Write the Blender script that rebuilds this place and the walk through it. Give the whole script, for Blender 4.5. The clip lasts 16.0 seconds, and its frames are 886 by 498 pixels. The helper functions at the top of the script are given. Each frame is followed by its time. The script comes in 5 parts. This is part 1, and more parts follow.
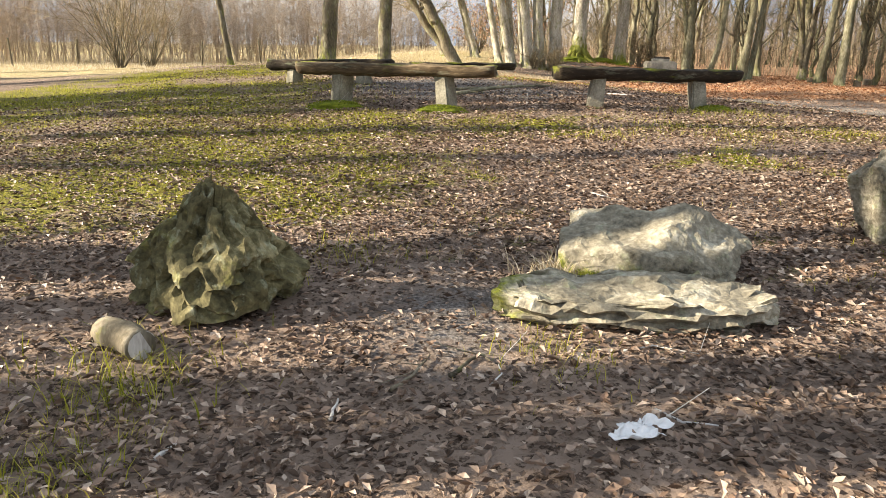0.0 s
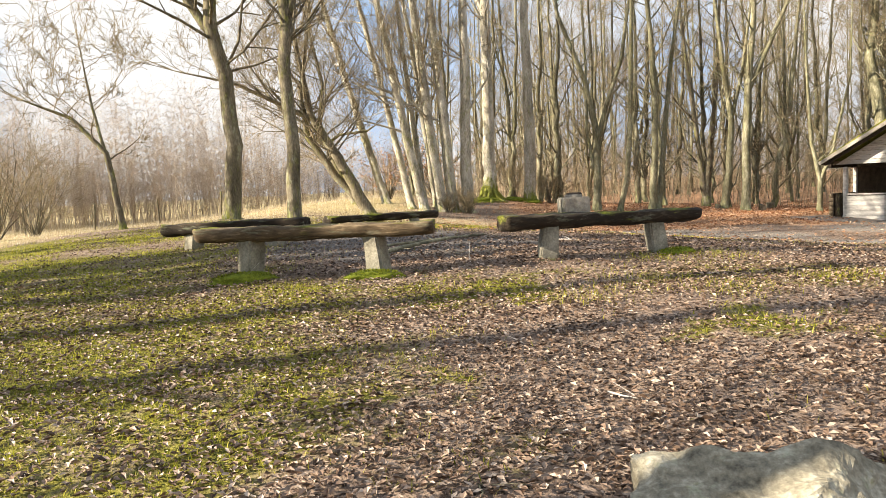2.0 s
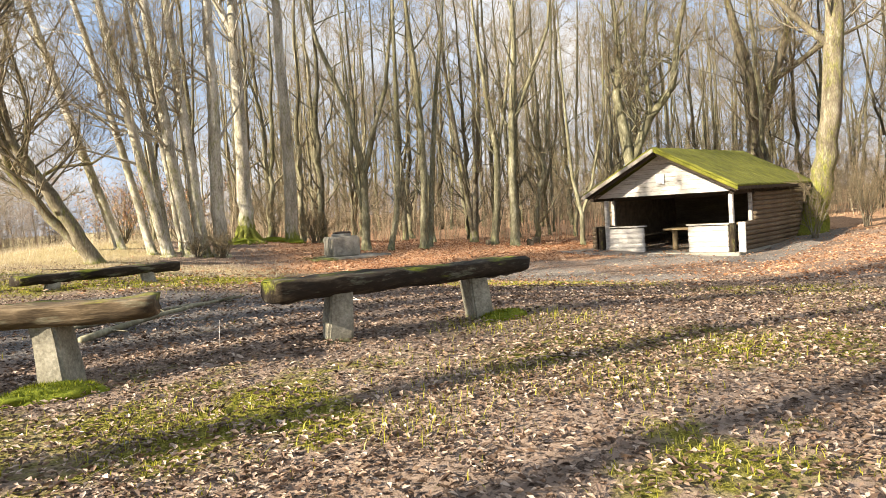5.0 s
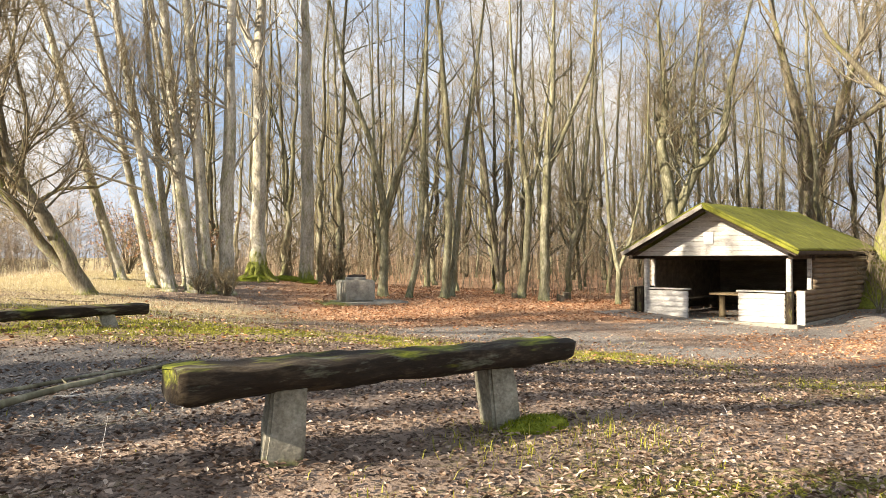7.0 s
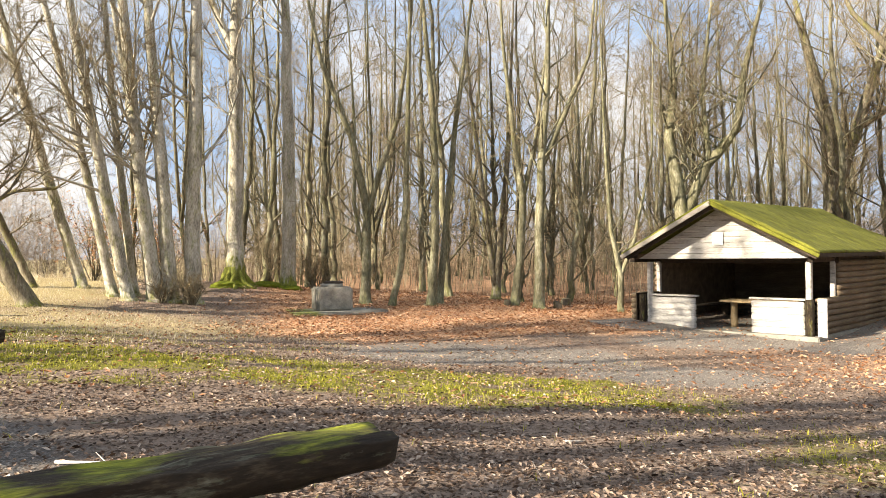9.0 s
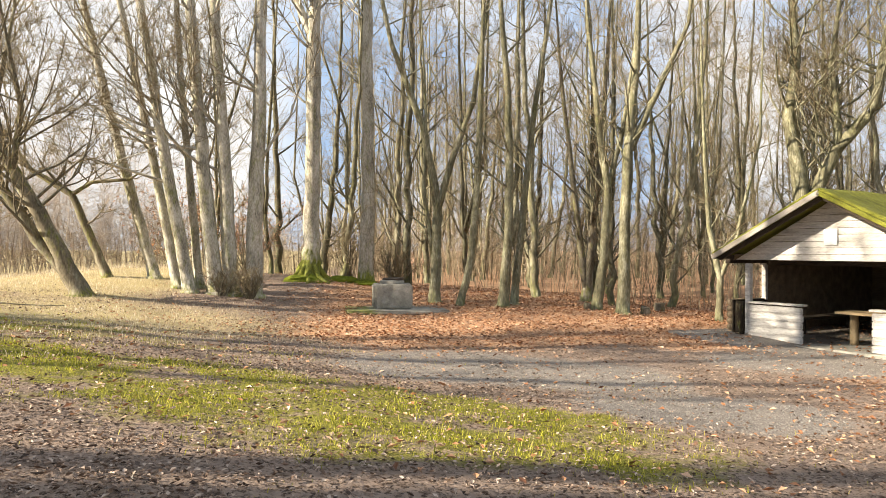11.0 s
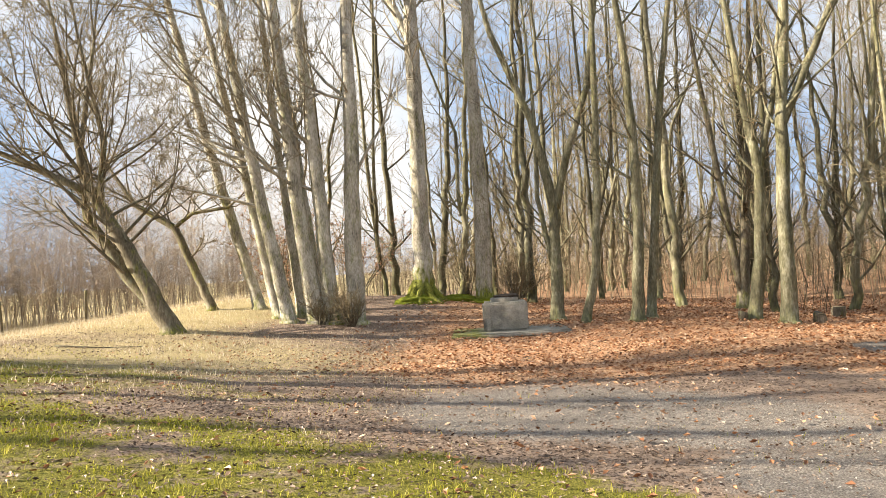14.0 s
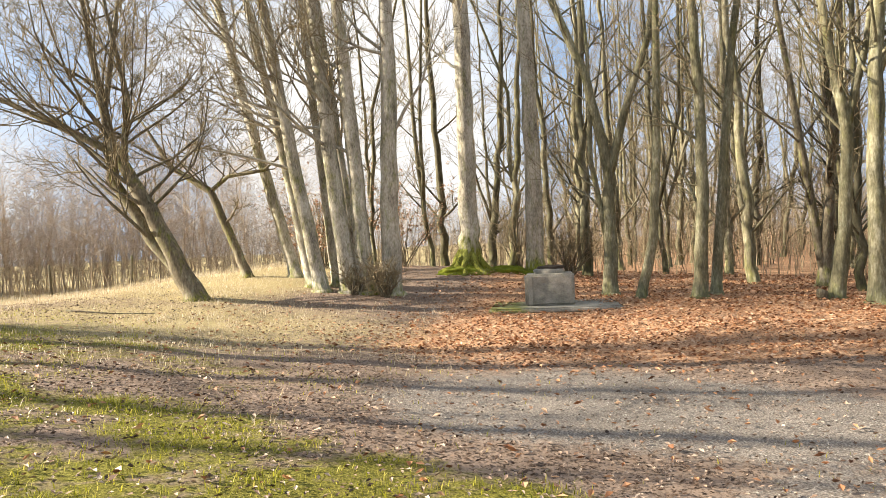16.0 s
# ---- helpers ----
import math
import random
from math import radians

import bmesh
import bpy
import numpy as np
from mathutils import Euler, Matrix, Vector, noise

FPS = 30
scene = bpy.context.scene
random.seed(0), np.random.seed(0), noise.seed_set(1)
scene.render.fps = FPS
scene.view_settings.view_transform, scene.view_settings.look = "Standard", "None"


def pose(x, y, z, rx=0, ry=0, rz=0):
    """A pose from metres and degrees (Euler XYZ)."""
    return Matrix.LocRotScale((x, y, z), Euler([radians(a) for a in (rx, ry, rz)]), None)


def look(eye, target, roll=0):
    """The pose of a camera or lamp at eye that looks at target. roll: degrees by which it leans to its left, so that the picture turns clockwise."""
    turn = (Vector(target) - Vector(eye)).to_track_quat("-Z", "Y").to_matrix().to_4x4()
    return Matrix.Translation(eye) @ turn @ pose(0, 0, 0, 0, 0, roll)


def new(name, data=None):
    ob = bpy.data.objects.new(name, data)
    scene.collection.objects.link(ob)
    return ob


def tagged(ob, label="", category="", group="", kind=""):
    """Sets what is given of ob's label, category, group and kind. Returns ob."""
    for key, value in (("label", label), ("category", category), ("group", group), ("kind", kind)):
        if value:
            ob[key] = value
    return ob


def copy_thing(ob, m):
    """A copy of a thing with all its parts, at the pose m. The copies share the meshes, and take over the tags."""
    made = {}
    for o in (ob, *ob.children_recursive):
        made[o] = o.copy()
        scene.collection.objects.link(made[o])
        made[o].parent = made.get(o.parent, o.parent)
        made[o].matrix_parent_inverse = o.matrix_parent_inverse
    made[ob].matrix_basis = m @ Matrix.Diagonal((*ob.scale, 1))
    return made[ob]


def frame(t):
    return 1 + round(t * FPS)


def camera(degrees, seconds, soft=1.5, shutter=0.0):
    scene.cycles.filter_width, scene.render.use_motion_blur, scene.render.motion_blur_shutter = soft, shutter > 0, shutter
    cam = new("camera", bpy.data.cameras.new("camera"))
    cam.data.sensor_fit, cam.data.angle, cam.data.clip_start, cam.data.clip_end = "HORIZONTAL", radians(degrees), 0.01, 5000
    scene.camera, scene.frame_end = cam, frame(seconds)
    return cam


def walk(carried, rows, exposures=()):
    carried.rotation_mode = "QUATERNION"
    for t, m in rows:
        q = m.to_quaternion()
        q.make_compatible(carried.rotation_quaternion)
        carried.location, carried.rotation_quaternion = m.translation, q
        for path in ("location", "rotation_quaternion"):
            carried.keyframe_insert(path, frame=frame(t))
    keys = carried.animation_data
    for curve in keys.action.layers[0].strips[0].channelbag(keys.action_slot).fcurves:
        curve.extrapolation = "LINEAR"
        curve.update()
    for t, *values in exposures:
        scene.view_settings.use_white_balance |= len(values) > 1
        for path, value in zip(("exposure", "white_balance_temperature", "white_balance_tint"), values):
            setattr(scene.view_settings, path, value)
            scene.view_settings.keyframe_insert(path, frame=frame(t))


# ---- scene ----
cam = camera(62.0, 16.0, 0.8)
PATH = [
    (0, (0.266, -1.051, 1.118), (-0.021, 0.855, 0.586), 0.6),
    (0.5, (0.128, -0.665, 1.173), (-0.119, 1.282, 0.785), -2.2),
    (1, (0.056, -0.226, 1.185), (-0.257, 1.729, 0.901), -1.9),
    (1.5, (-0.072, 0.243, 1.178), (-0.229, 2.228, 0.988), -1.3),
    (2, (-0.254, 0.64, 1.237), (-0.308, 2.632, 1.07), -2.7),
    (2.5, (-0.342, 1.098, 1.228), (-0.499, 3.091, 1.187), -4.2),
    (3, (-0.424, 1.582, 1.211), (-0.443, 3.579, 1.111), -3.2),
    (3.5, (-0.5, 1.999, 1.269), (-0.261, 3.984, 1.214), -3.5),
    (4, (-0.397, 2.487, 1.288), (-0.054, 4.457, 1.306), -2.5),
    (4.5, (-0.302, 2.992, 1.282), (0.033, 4.963, 1.224), -3.2),
    (5, (-0.148, 3.462, 1.336), (0.439, 5.371, 1.23), -3.6),
    (5.2, (-0.076, 3.646, 1.329), (0.516, 5.557, 1.334), -1.8),
    (7.3, (0.674, 5.763, 1.468), (1.193, 7.695, 1.484), -0.4),
    (7.5, (0.729, 5.94, 1.512), (1.258, 7.869, 1.51), -1.6),
    (7.6, (0.751, 6.024, 1.532), (1.288, 7.95, 1.483), -1.9),
    (8, (0.938, 6.406, 1.535), (1.446, 8.34, 1.527), -2.9),
    (8.2, (1.047, 6.564, 1.582), (1.579, 8.492, 1.585), -2.6),
    (10.3, (4.804, 8.268, 1.573), (5.063, 10.251, 1.572), 2.0),
    (10.5, (4.901, 8.402, 1.595), (5.143, 10.387, 1.567), -0.1),
    (11, (5.108, 8.882, 1.577), (5.168, 10.881, 1.58), 0.2),
    (11.5, (5.274, 9.377, 1.587), (5.285, 11.377, 1.566), -2.4),
    (12, (5.474, 9.822, 1.581), (5.268, 11.81, 1.667), -0.4),
    (12.5, (5.67, 10.301, 1.573), (5.246, 12.254, 1.64), -2.5),
    (13, (5.767, 10.777, 1.597), (5.465, 12.754, 1.591), -4.6),
    (13.5, (5.948, 11.186, 1.58), (5.452, 13.123, 1.646), -3.6),
    (14, (6.068, 11.635, 1.549), (5.723, 13.604, 1.599), -3.6),
    (14.5, (6.198, 12.057, 1.514), (5.831, 14.023, 1.553), -4.6),
    (15, (6.343, 12.507, 1.475), (5.808, 14.434, 1.458), -3.8),
    (15.5, (6.423, 12.892, 1.457), (6.065, 14.859, 1.407), -5.1),
    (16, (6.559, 13.304, 1.373), (6.018, 15.229, 1.361), -2.8),
]
walk(cam, [(t, look(eye, target, roll)) for t, eye, target, roll in PATH], [(0.0, 1.66, 6900, 10)])

# ---- world, sun ----
SUN_ELEV, SUN_AZ = radians(25), math.atan2(-1.0, -0.22)   # the sun stands to the left of the walk, low
sun_dir = Vector((math.sin(SUN_AZ) * math.cos(SUN_ELEV), math.cos(SUN_AZ) * math.cos(SUN_ELEV), math.sin(SUN_ELEV)))
world = bpy.data.worlds.new("sky")
scene.world = world
world.use_nodes = True
wn = world.node_tree
sky = wn.nodes.new("ShaderNodeTexSky")
sky.sky_type, sky.sun_disc = "NISHITA", False
sky.sun_elevation, sky.sun_rotation = SUN_ELEV, SUN_AZ
sky.air_density, sky.dust_density, sky.ozone_density = 1.0, 0.5, 1.5
coords = wn.nodes.new("ShaderNodeTexCoord")
cloud = wn.nodes.new("ShaderNodeTexNoise")
cloud.inputs["Scale"].default_value, cloud.inputs["Detail"].default_value = 3.0, 6.0
wn.links.new(coords.outputs["Generated"], cloud.inputs["Vector"])
ramp = wn.nodes.new("ShaderNodeMapRange")
ramp.inputs["From Min"].default_value, ramp.inputs["From Max"].default_value = 0.36, 0.64
ramp.inputs["To Min"].default_value, ramp.inputs["To Max"].default_value = 0.85, 0.98
wn.links.new(cloud.outputs["Fac"], ramp.inputs["Value"])
veil = wn.nodes.new("ShaderNodeMix")
veil.data_type = "RGBA"
wn.links.new(ramp.outputs["Result"], veil.inputs["Factor"])
wn.links.new(sky.outputs["Color"], veil.inputs["A"])
tint = wn.nodes.new("ShaderNodeValToRGB")
tint.color_ramp.elements[0].color, tint.color_ramp.elements[1].color = (0.46, 0.67, 1.0, 1), (0.95, 0.97, 1.0, 1)
tint.color_ramp.elements[0].position, tint.color_ramp.elements[1].position = 0.38, 0.60
wn.links.new(cloud.outputs["Fac"], tint.inputs["Fac"])
bright = wn.nodes.new("ShaderNodeVectorMath")
bright.operation = "SCALE"
bright.inputs["Scale"].default_value = 29.0
wn.links.new(tint.outputs["Color"], bright.inputs[0])
wn.links.new(bright.outputs["Vector"], veil.inputs["B"])
wn.links.new(veil.outputs["Result"], wn.nodes["Background"].inputs["Color"])
wn.nodes["Background"].inputs["Strength"].default_value = 0.0128
lamp = bpy.data.lights.new("sun", "SUN")
lamp.energy, lamp.angle, lamp.color = 5.0, radians(0.6), (1.0, 0.90, 0.74)
sun = new("sun", lamp)
sun.matrix_world = look(sun_dir * 60, (0, 0, 0))

# ---- materials ----
def material(name, cols, scale=4.0, rough=0.85, bump=0.3, fine=40.0, stretch=(1, 1, 1), moss=0.0, lichen=0.0, space="Object", vary=0.0, spec=0.3):
    """Two scales of noise between three colours, with fine relief; moss: how much of the painted moss weight shows."""
    m = bpy.data.materials.new(name)
    m.use_nodes = True
    n, l = m.node_tree.nodes, m.node_tree.links
    b = n["Principled BSDF"]
    b.inputs["Roughness"].default_value = rough
    b.inputs["Specular IOR Level"].default_value = spec
    tc, mp = n.new("ShaderNodeTexCoord"), n.new("ShaderNodeMapping")
    mp.inputs["Scale"].default_value = stretch
    if space == "World":
        geo = n.new("ShaderNodeNewGeometry")
        l.new(geo.outputs["Position"], mp.inputs["Vector"])
    else:
        l.new(tc.outputs["Object"], mp.inputs["Vector"])

    def tex(s, detail=5.0):
        t = n.new("ShaderNodeTexNoise")
        t.inputs["Scale"].default_value, t.inputs["Detail"].default_value = s, detail
        t.inputs["Roughness"].default_value = 0.65
        l.new(mp.outputs["Vector"], t.inputs["Vector"])
        return t
    a, f = tex(scale), tex(fine, 3.0)
    r = n.new("ShaderNodeValToRGB")
    r.color_ramp.elements[0].position, r.color_ramp.elements[1].position = 0.33, 0.7
    r.color_ramp.elements[0].color, r.color_ramp.elements[1].color = (*cols[0], 1), (*cols[-1], 1)
    if len(cols) > 2:
        e = r.color_ramp.elements.new(0.52)
        e.color = (*cols[1], 1)
    mixf = n.new("ShaderNodeMix")
    mixf.inputs["Factor"].default_value = 0.42
    l.new(a.outputs["Fac"], mixf.inputs["A"])
    l.new(f.outputs["Fac"], mixf.inputs["B"])
    l.new(mixf.outputs["Result"], r.inputs["Fac"])
    col = r.outputs["Color"]

    def blend(fac, colour, colour2):
        nonlocal col
        g = n.new("ShaderNodeMix")
        g.data_type = "RGBA"
        c = n.new("ShaderNodeValToRGB")
        c.color_ramp.elements[0].color, c.color_ramp.elements[1].color = (*colour, 1), (*colour2, 1)
        c.color_ramp.elements[0].position, c.color_ramp.elements[1].position = 0.35, 0.65
        l.new(f.outputs["Fac"], c.inputs["Fac"])
        l.new(fac, g.inputs["Factor"])
        l.new(col, g.inputs["A"])
        l.new(c.outputs["Color"], g.inputs["B"])
        col = g.outputs["Result"]
    if lichen:
        t = tex(scale * 2.3, 6.0)
        mr = n.new("ShaderNodeMapRange")
        mr.inputs["From Min"].default_value, mr.inputs["From Max"].default_value = 0.56, 0.68
        mr.inputs["To Max"].default_value = lichen
        l.new(t.outputs["Fac"], mr.inputs["Value"])
        blend(mr.outputs["Result"], (0.30, 0.33, 0.20), (0.42, 0.43, 0.34))
    if moss:
        at = n.new("ShaderNodeAttribute")
        at.attribute_name = "moss"
        t = tex(9.0, 6.0)
        ad = n.new("ShaderNodeMath")
        ad.operation = "ADD"
        l.new(at.outputs["Fac"], ad.inputs[0])
        l.new(t.outputs["Fac"], ad.inputs[1])
        mr = n.new("ShaderNodeMapRange")
        mr.inputs["From Min"].default_value, mr.inputs["From Max"].default_value = 0.74, 1.04
        mr.inputs["To Max"].default_value = moss
        l.new(ad.outputs["Value"], mr.inputs["Value"])
        blend(mr.outputs["Result"], (0.07, 0.085, 0.008), (0.25, 0.26, 0.025))
    if vary:
        oi, hs = n.new("ShaderNodeObjectInfo"), n.new("ShaderNodeHueSaturation")
        mr = n.new("ShaderNodeMapRange")
        mr.inputs["To Min"].default_value, mr.inputs["To Max"].default_value = 1 - vary, 1 + vary
        l.new(oi.outputs["Random"], mr.inputs["Value"])
        l.new(mr.outputs["Result"], hs.inputs["Value"])
        l.new(col, hs.inputs["Color"])
        col = hs.outputs["Color"]
    l.new(col, b.inputs["Base Color"])
    if bump:
        bp = n.new("ShaderNodeBump")
        bp.inputs["Strength"].default_value, bp.inputs["Distance"].default_value = bump, 0.02
        l.new(mixf.outputs["Result"], bp.inputs["Height"])
        l.new(bp.outputs["Normal"], b.inputs["Normal"])
    return m


def island_material(name, cols, rough=0.7, through_light=0.0):
    """One colour for each loose piece of the mesh, out of a ramp."""
    m = bpy.data.materials.new(name)
    m.use_nodes = True
    n, l = m.node_tree.nodes, m.node_tree.links
    b = n["Principled BSDF"]
    b.inputs["Roughness"].default_value = rough
    b.inputs["Specular IOR Level"].default_value = 0.25
    g, r = n.new("ShaderNodeNewGeometry"), n.new("ShaderNodeValToRGB")
    els = r.color_ramp.elements
    els[0].color, els[1].color = (*cols[0], 1), (*cols[-1], 1)
    for i, c in enumerate(cols[1:-1]):
        els.new((i + 1) / (len(cols) - 1)).color = (*c, 1)
    l.new(g.outputs["Random Per Island"], r.inputs["Fac"])
    t = n.new("ShaderNodeTexNoise")
    t.inputs["Scale"].default_value = 60.0
    l.new(g.outputs["Position"], t.inputs["Vector"])
    hs, mr = n.new("ShaderNodeHueSaturation"), n.new("ShaderNodeMapRange")
    mr.inputs["To Min"].default_value, mr.inputs["To Max"].default_value = 0.6, 1.4
    l.new(t.outputs["Fac"], mr.inputs["Value"])
    l.new(mr.outputs["Result"], hs.inputs["Value"])
    l.new(r.outputs["Color"], hs.inputs["Color"])
    l.new(hs.outputs["Color"], b.inputs["Base Color"])
    if through_light:
        tr, mx = n.new("ShaderNodeBsdfTranslucent"), n.new("ShaderNodeMixShader")
        l.new(hs.outputs["Color"], tr.inputs["Color"])
        mx.inputs["Fac"].default_value = through_light
        l.new(b.outputs["BSDF"], mx.inputs[1])
        l.new(tr.outputs["BSDF"], mx.inputs[2])
        l.new(mx.outputs["Shader"], n["Material Output"].inputs["Surface"])
    return m


BARK = material("beech_bark", [(0.08, 0.068, 0.048), (0.44, 0.405, 0.335), (0.78, 0.75, 0.68)], 2.6, 0.9, 0.5, 30, (1, 1, 0.35), moss=0.95, lichen=0.5, space="World")
BARK_DARK = material("rough_bark", [(0.045, 0.038, 0.025), (0.16, 0.135, 0.095), (0.36, 0.32, 0.24)], 3.0, 0.95, 0.7, 30, (1, 1, 0.3), moss=0.9, lichen=0.5, space="World")
BARK_OLIVE = material("algae_green_bark", [(0.045, 0.042, 0.026), (0.17, 0.158, 0.10), (0.44, 0.42, 0.32)], 2.6, 0.95, 0.5, 26, (1, 1, 0.3), moss=0.4, lichen=0.4, space="World")
BARK_FAR = material("thin_tree_bark", [(0.04, 0.036, 0.022), (0.145, 0.132, 0.086), (0.38, 0.355, 0.265)], 2.0, 0.95, 0.3, 12, (1, 1, 0.3), moss=0.4, lichen=0.35, space="World", vary=0.35)
TWIG = material("twig_bark", [(0.10, 0.078, 0.046), (0.22, 0.175, 0.105), (0.36, 0.30, 0.19)], 1.5, 0.9, 0.0, 8, space="World", vary=0.2)
STONE = material("lichen_stone", [(0.045, 0.04, 0.03), (0.24, 0.215, 0.16), (0.55, 0.515, 0.42)], 4.2, 0.9, 1.0, 30, moss=1.0, lichen=0.5)
STONE_DARK = material("pitted_mossy_stone", [(0.02, 0.018, 0.009), (0.13, 0.115, 0.055), (0.37, 0.325, 0.18)], 4.5, 0.95, 1.0, 24, moss=0.85, lichen=0.6)
CONCRETE = material("weathered_concrete", [(0.13, 0.125, 0.105), (0.28, 0.265, 0.23), (0.46, 0.44, 0.39)], 3.0, 0.9, 0.4, 45, moss=0.8, lichen=0.25)
LOGWOOD_PALE = material("cracked_brown_log", [(0.018, 0.012, 0.008), (0.10, 0.07, 0.04), (0.30, 0.225, 0.14)], 3.0, 0.9, 1.0, 22, (0.3, 1.8, 1.8), moss=1.0, lichen=0.35)
LEGSTONE = material("mossy_leg_stone", [(0.09, 0.082, 0.062), (0.25, 0.232, 0.18), (0.46, 0.43, 0.355)], 3.5, 0.92, 0.6, 38, moss=0.8, lichen=0.4)
LOGWOOD = material("old_log_wood", [(0.009, 0.006, 0.004), (0.026, 0.018, 0.011), (0.10, 0.075, 0.046)], 3.0, 0.9, 0.9, 25, (0.35, 1.6, 1.6), moss=1.0, lichen=0.35)
PLANK = material("bleached_planks", [(0.22, 0.205, 0.19), (0.54, 0.515, 0.48), (0.74, 0.725, 0.70)], 3.2, 0.85, 0.35, 30, (0.4, 3, 3), space="Object", vary=0.12)
HUTLOG = material("brown_hut_logs", [(0.07, 0.05, 0.035), (0.17, 0.125, 0.085), (0.30, 0.235, 0.165)], 2.5, 0.9, 0.5, 25, (0.3, 2, 2), moss=0.8, vary=0.15)
TANWOOD = material("tan_wood", [(0.22, 0.15, 0.08), (0.38, 0.28, 0.16), (0.52, 0.41, 0.26)], 3.0, 0.85, 0.4, 28, (0.4, 3, 3))
GREYBOARD = material("grey_barge_wood", [(0.16, 0.14, 0.12), (0.30, 0.27, 0.235), (0.44, 0.41, 0.37)], 2.5, 0.9, 0.4, 30, (0.4, 3, 3))
DARKWOOD = material("dark_brown_wood", [(0.018, 0.013, 0.009), (0.045, 0.032, 0.022), (0.09, 0.068, 0.05)], 3.0, 0.85, 0.4, 25, (0.4, 2, 2))
ROOFMOSS = material("moss_roof", [(0.06, 0.055, 0.014), (0.15, 0.155, 0.02), (0.27, 0.26, 0.045)], 2.6, 0.98, 1.0, 30, (0.6, 2.2, 1))
MOSS = material("moss", [(0.05, 0.07, 0.006), (0.15, 0.18, 0.015), (0.30, 0.31, 0.03)], 9.0, 0.98, 1.0, 60)
PAPER = material("paper", [(0.70, 0.70, 0.70), (0.80, 0.80, 0.80), (0.86, 0.86, 0.86)], 8.0, 0.8, 0.3, 60)
LEAF = island_material("dead_leaves", [(0.04, 0.025, 0.017), (0.11, 0.07, 0.048), (0.21, 0.14, 0.10), (0.33, 0.24, 0.18), (0.48, 0.385, 0.31)], 0.45)
LEAF_RED = island_material("beech_leaves", [(0.10, 0.042, 0.02), (0.26, 0.115, 0.055), (0.40, 0.20, 0.10), (0.52, 0.31, 0.185), (0.64, 0.46, 0.33)], 0.5)
GRASS = island_material("grass", [(0.11, 0.125, 0.01), (0.27, 0.275, 0.022), (0.42, 0.40, 0.042), (0.56, 0.49, 0.14)], 0.6, 0.4)
STRAW = island_material("dry_grass", [(0.30, 0.23, 0.14), (0.48, 0.39, 0.26), (0.62, 0.53, 0.39), (0.76, 0.70, 0.58)], 0.7, 0.5)
MOSSBLADE = island_material("moss_fronds", [(0.06, 0.085, 0.006), (0.16, 0.19, 0.012), (0.32, 0.33, 0.03)], 0.9, 0.2)

# ---- helpers ----
class Shape:
    """Gathers vertices, faces and a moss weight for each vertex."""

    def __init__(self):
        self.v, self.f, self.w = [], [], []

    def tube(self, pts, radii, sides=6, moss=None, cap=True, rough=0.0, rng=None):
        pts = [Vector(p) for p in pts]
        up = Vector((0.3, 0.2, 1)).normalized()
        rings = []
        for i, p in enumerate(pts):
            d = (pts[min(i + 1, len(pts) - 1)] - pts[max(i - 1, 0)]).normalized()
            a = d.cross(Vector((1, 0.1, 0)) if abs(d.z) > 0.8 else up).normalized()
            b = d.cross(a)
            start = len(self.v)
            for k in range(sides):
                ang = 2 * math.pi * k / sides
                r = radii[i] * (1 + (rng.uniform(-rough, rough) if rough else 0))
                self.v.append(p + (a * math.cos(ang) + b * math.sin(ang)) * r)
                self.w.append(moss[i] if moss else 0.0)
            rings.append(start)
        for s0, s1 in zip(rings, rings[1:]):
            for k in range(sides):
                self.f.append((s0 + k, s0 + (k + 1) % sides, s1 + (k + 1) % sides, s1 + k))
        if cap and sides > 3:
            self.f.append(tuple(rings[0] + k for k in reversed(range(sides))))
            self.f.append(tuple(rings[-1] + k for k in range(sides)))
        return self

    def mesh(self, name, mat, smooth=True):
        me = bpy.data.meshes.new(name)
        me.from_pydata(self.v, [], self.f)
        at = me.attributes.new("moss", "FLOAT", "POINT")
        at.data.foreach_set("value", np.array(self.w, np.float32))
        me.materials.append(mat)
        if smooth:
            me.polygons.foreach_set("use_smooth", np.ones(len(me.polygons), bool))
        me.validate()
        me.update()
        return me


def part(name, geometry, mat, parent, label="", m=None, smooth=True, moss=None):
    """Links a bmesh, a Shape or a mesh as one mesh object under parent (or at top level)."""
    if isinstance(geometry, Shape):
        geometry = geometry.mesh(name, mat, smooth)
    elif isinstance(geometry, bmesh.types.BMesh):
        me = bpy.data.meshes.new(name)
        geometry.to_mesh(me)
        geometry.free()
        at = me.attributes.new("moss", "FLOAT", "POINT")
        if moss:
            at.data.foreach_set("value", np.array([moss(v.co) for v in me.vertices], np.float32))
        me.materials.append(mat)
        me.polygons.foreach_set("use_smooth", np.full(len(me.polygons), smooth))
        geometry = me
    ob = new(name, geometry)
    if parent is not None:
        ob.parent = parent
    if m is not None:
        ob.matrix_basis = m
    if label:
        tagged(ob, label)
    return ob


def thing(name, m, label, category, group="", kind=""):
    e = new(name)
    e.empty_display_size = 0.2
    e.matrix_basis = m
    return tagged(e, label, category, group, kind)


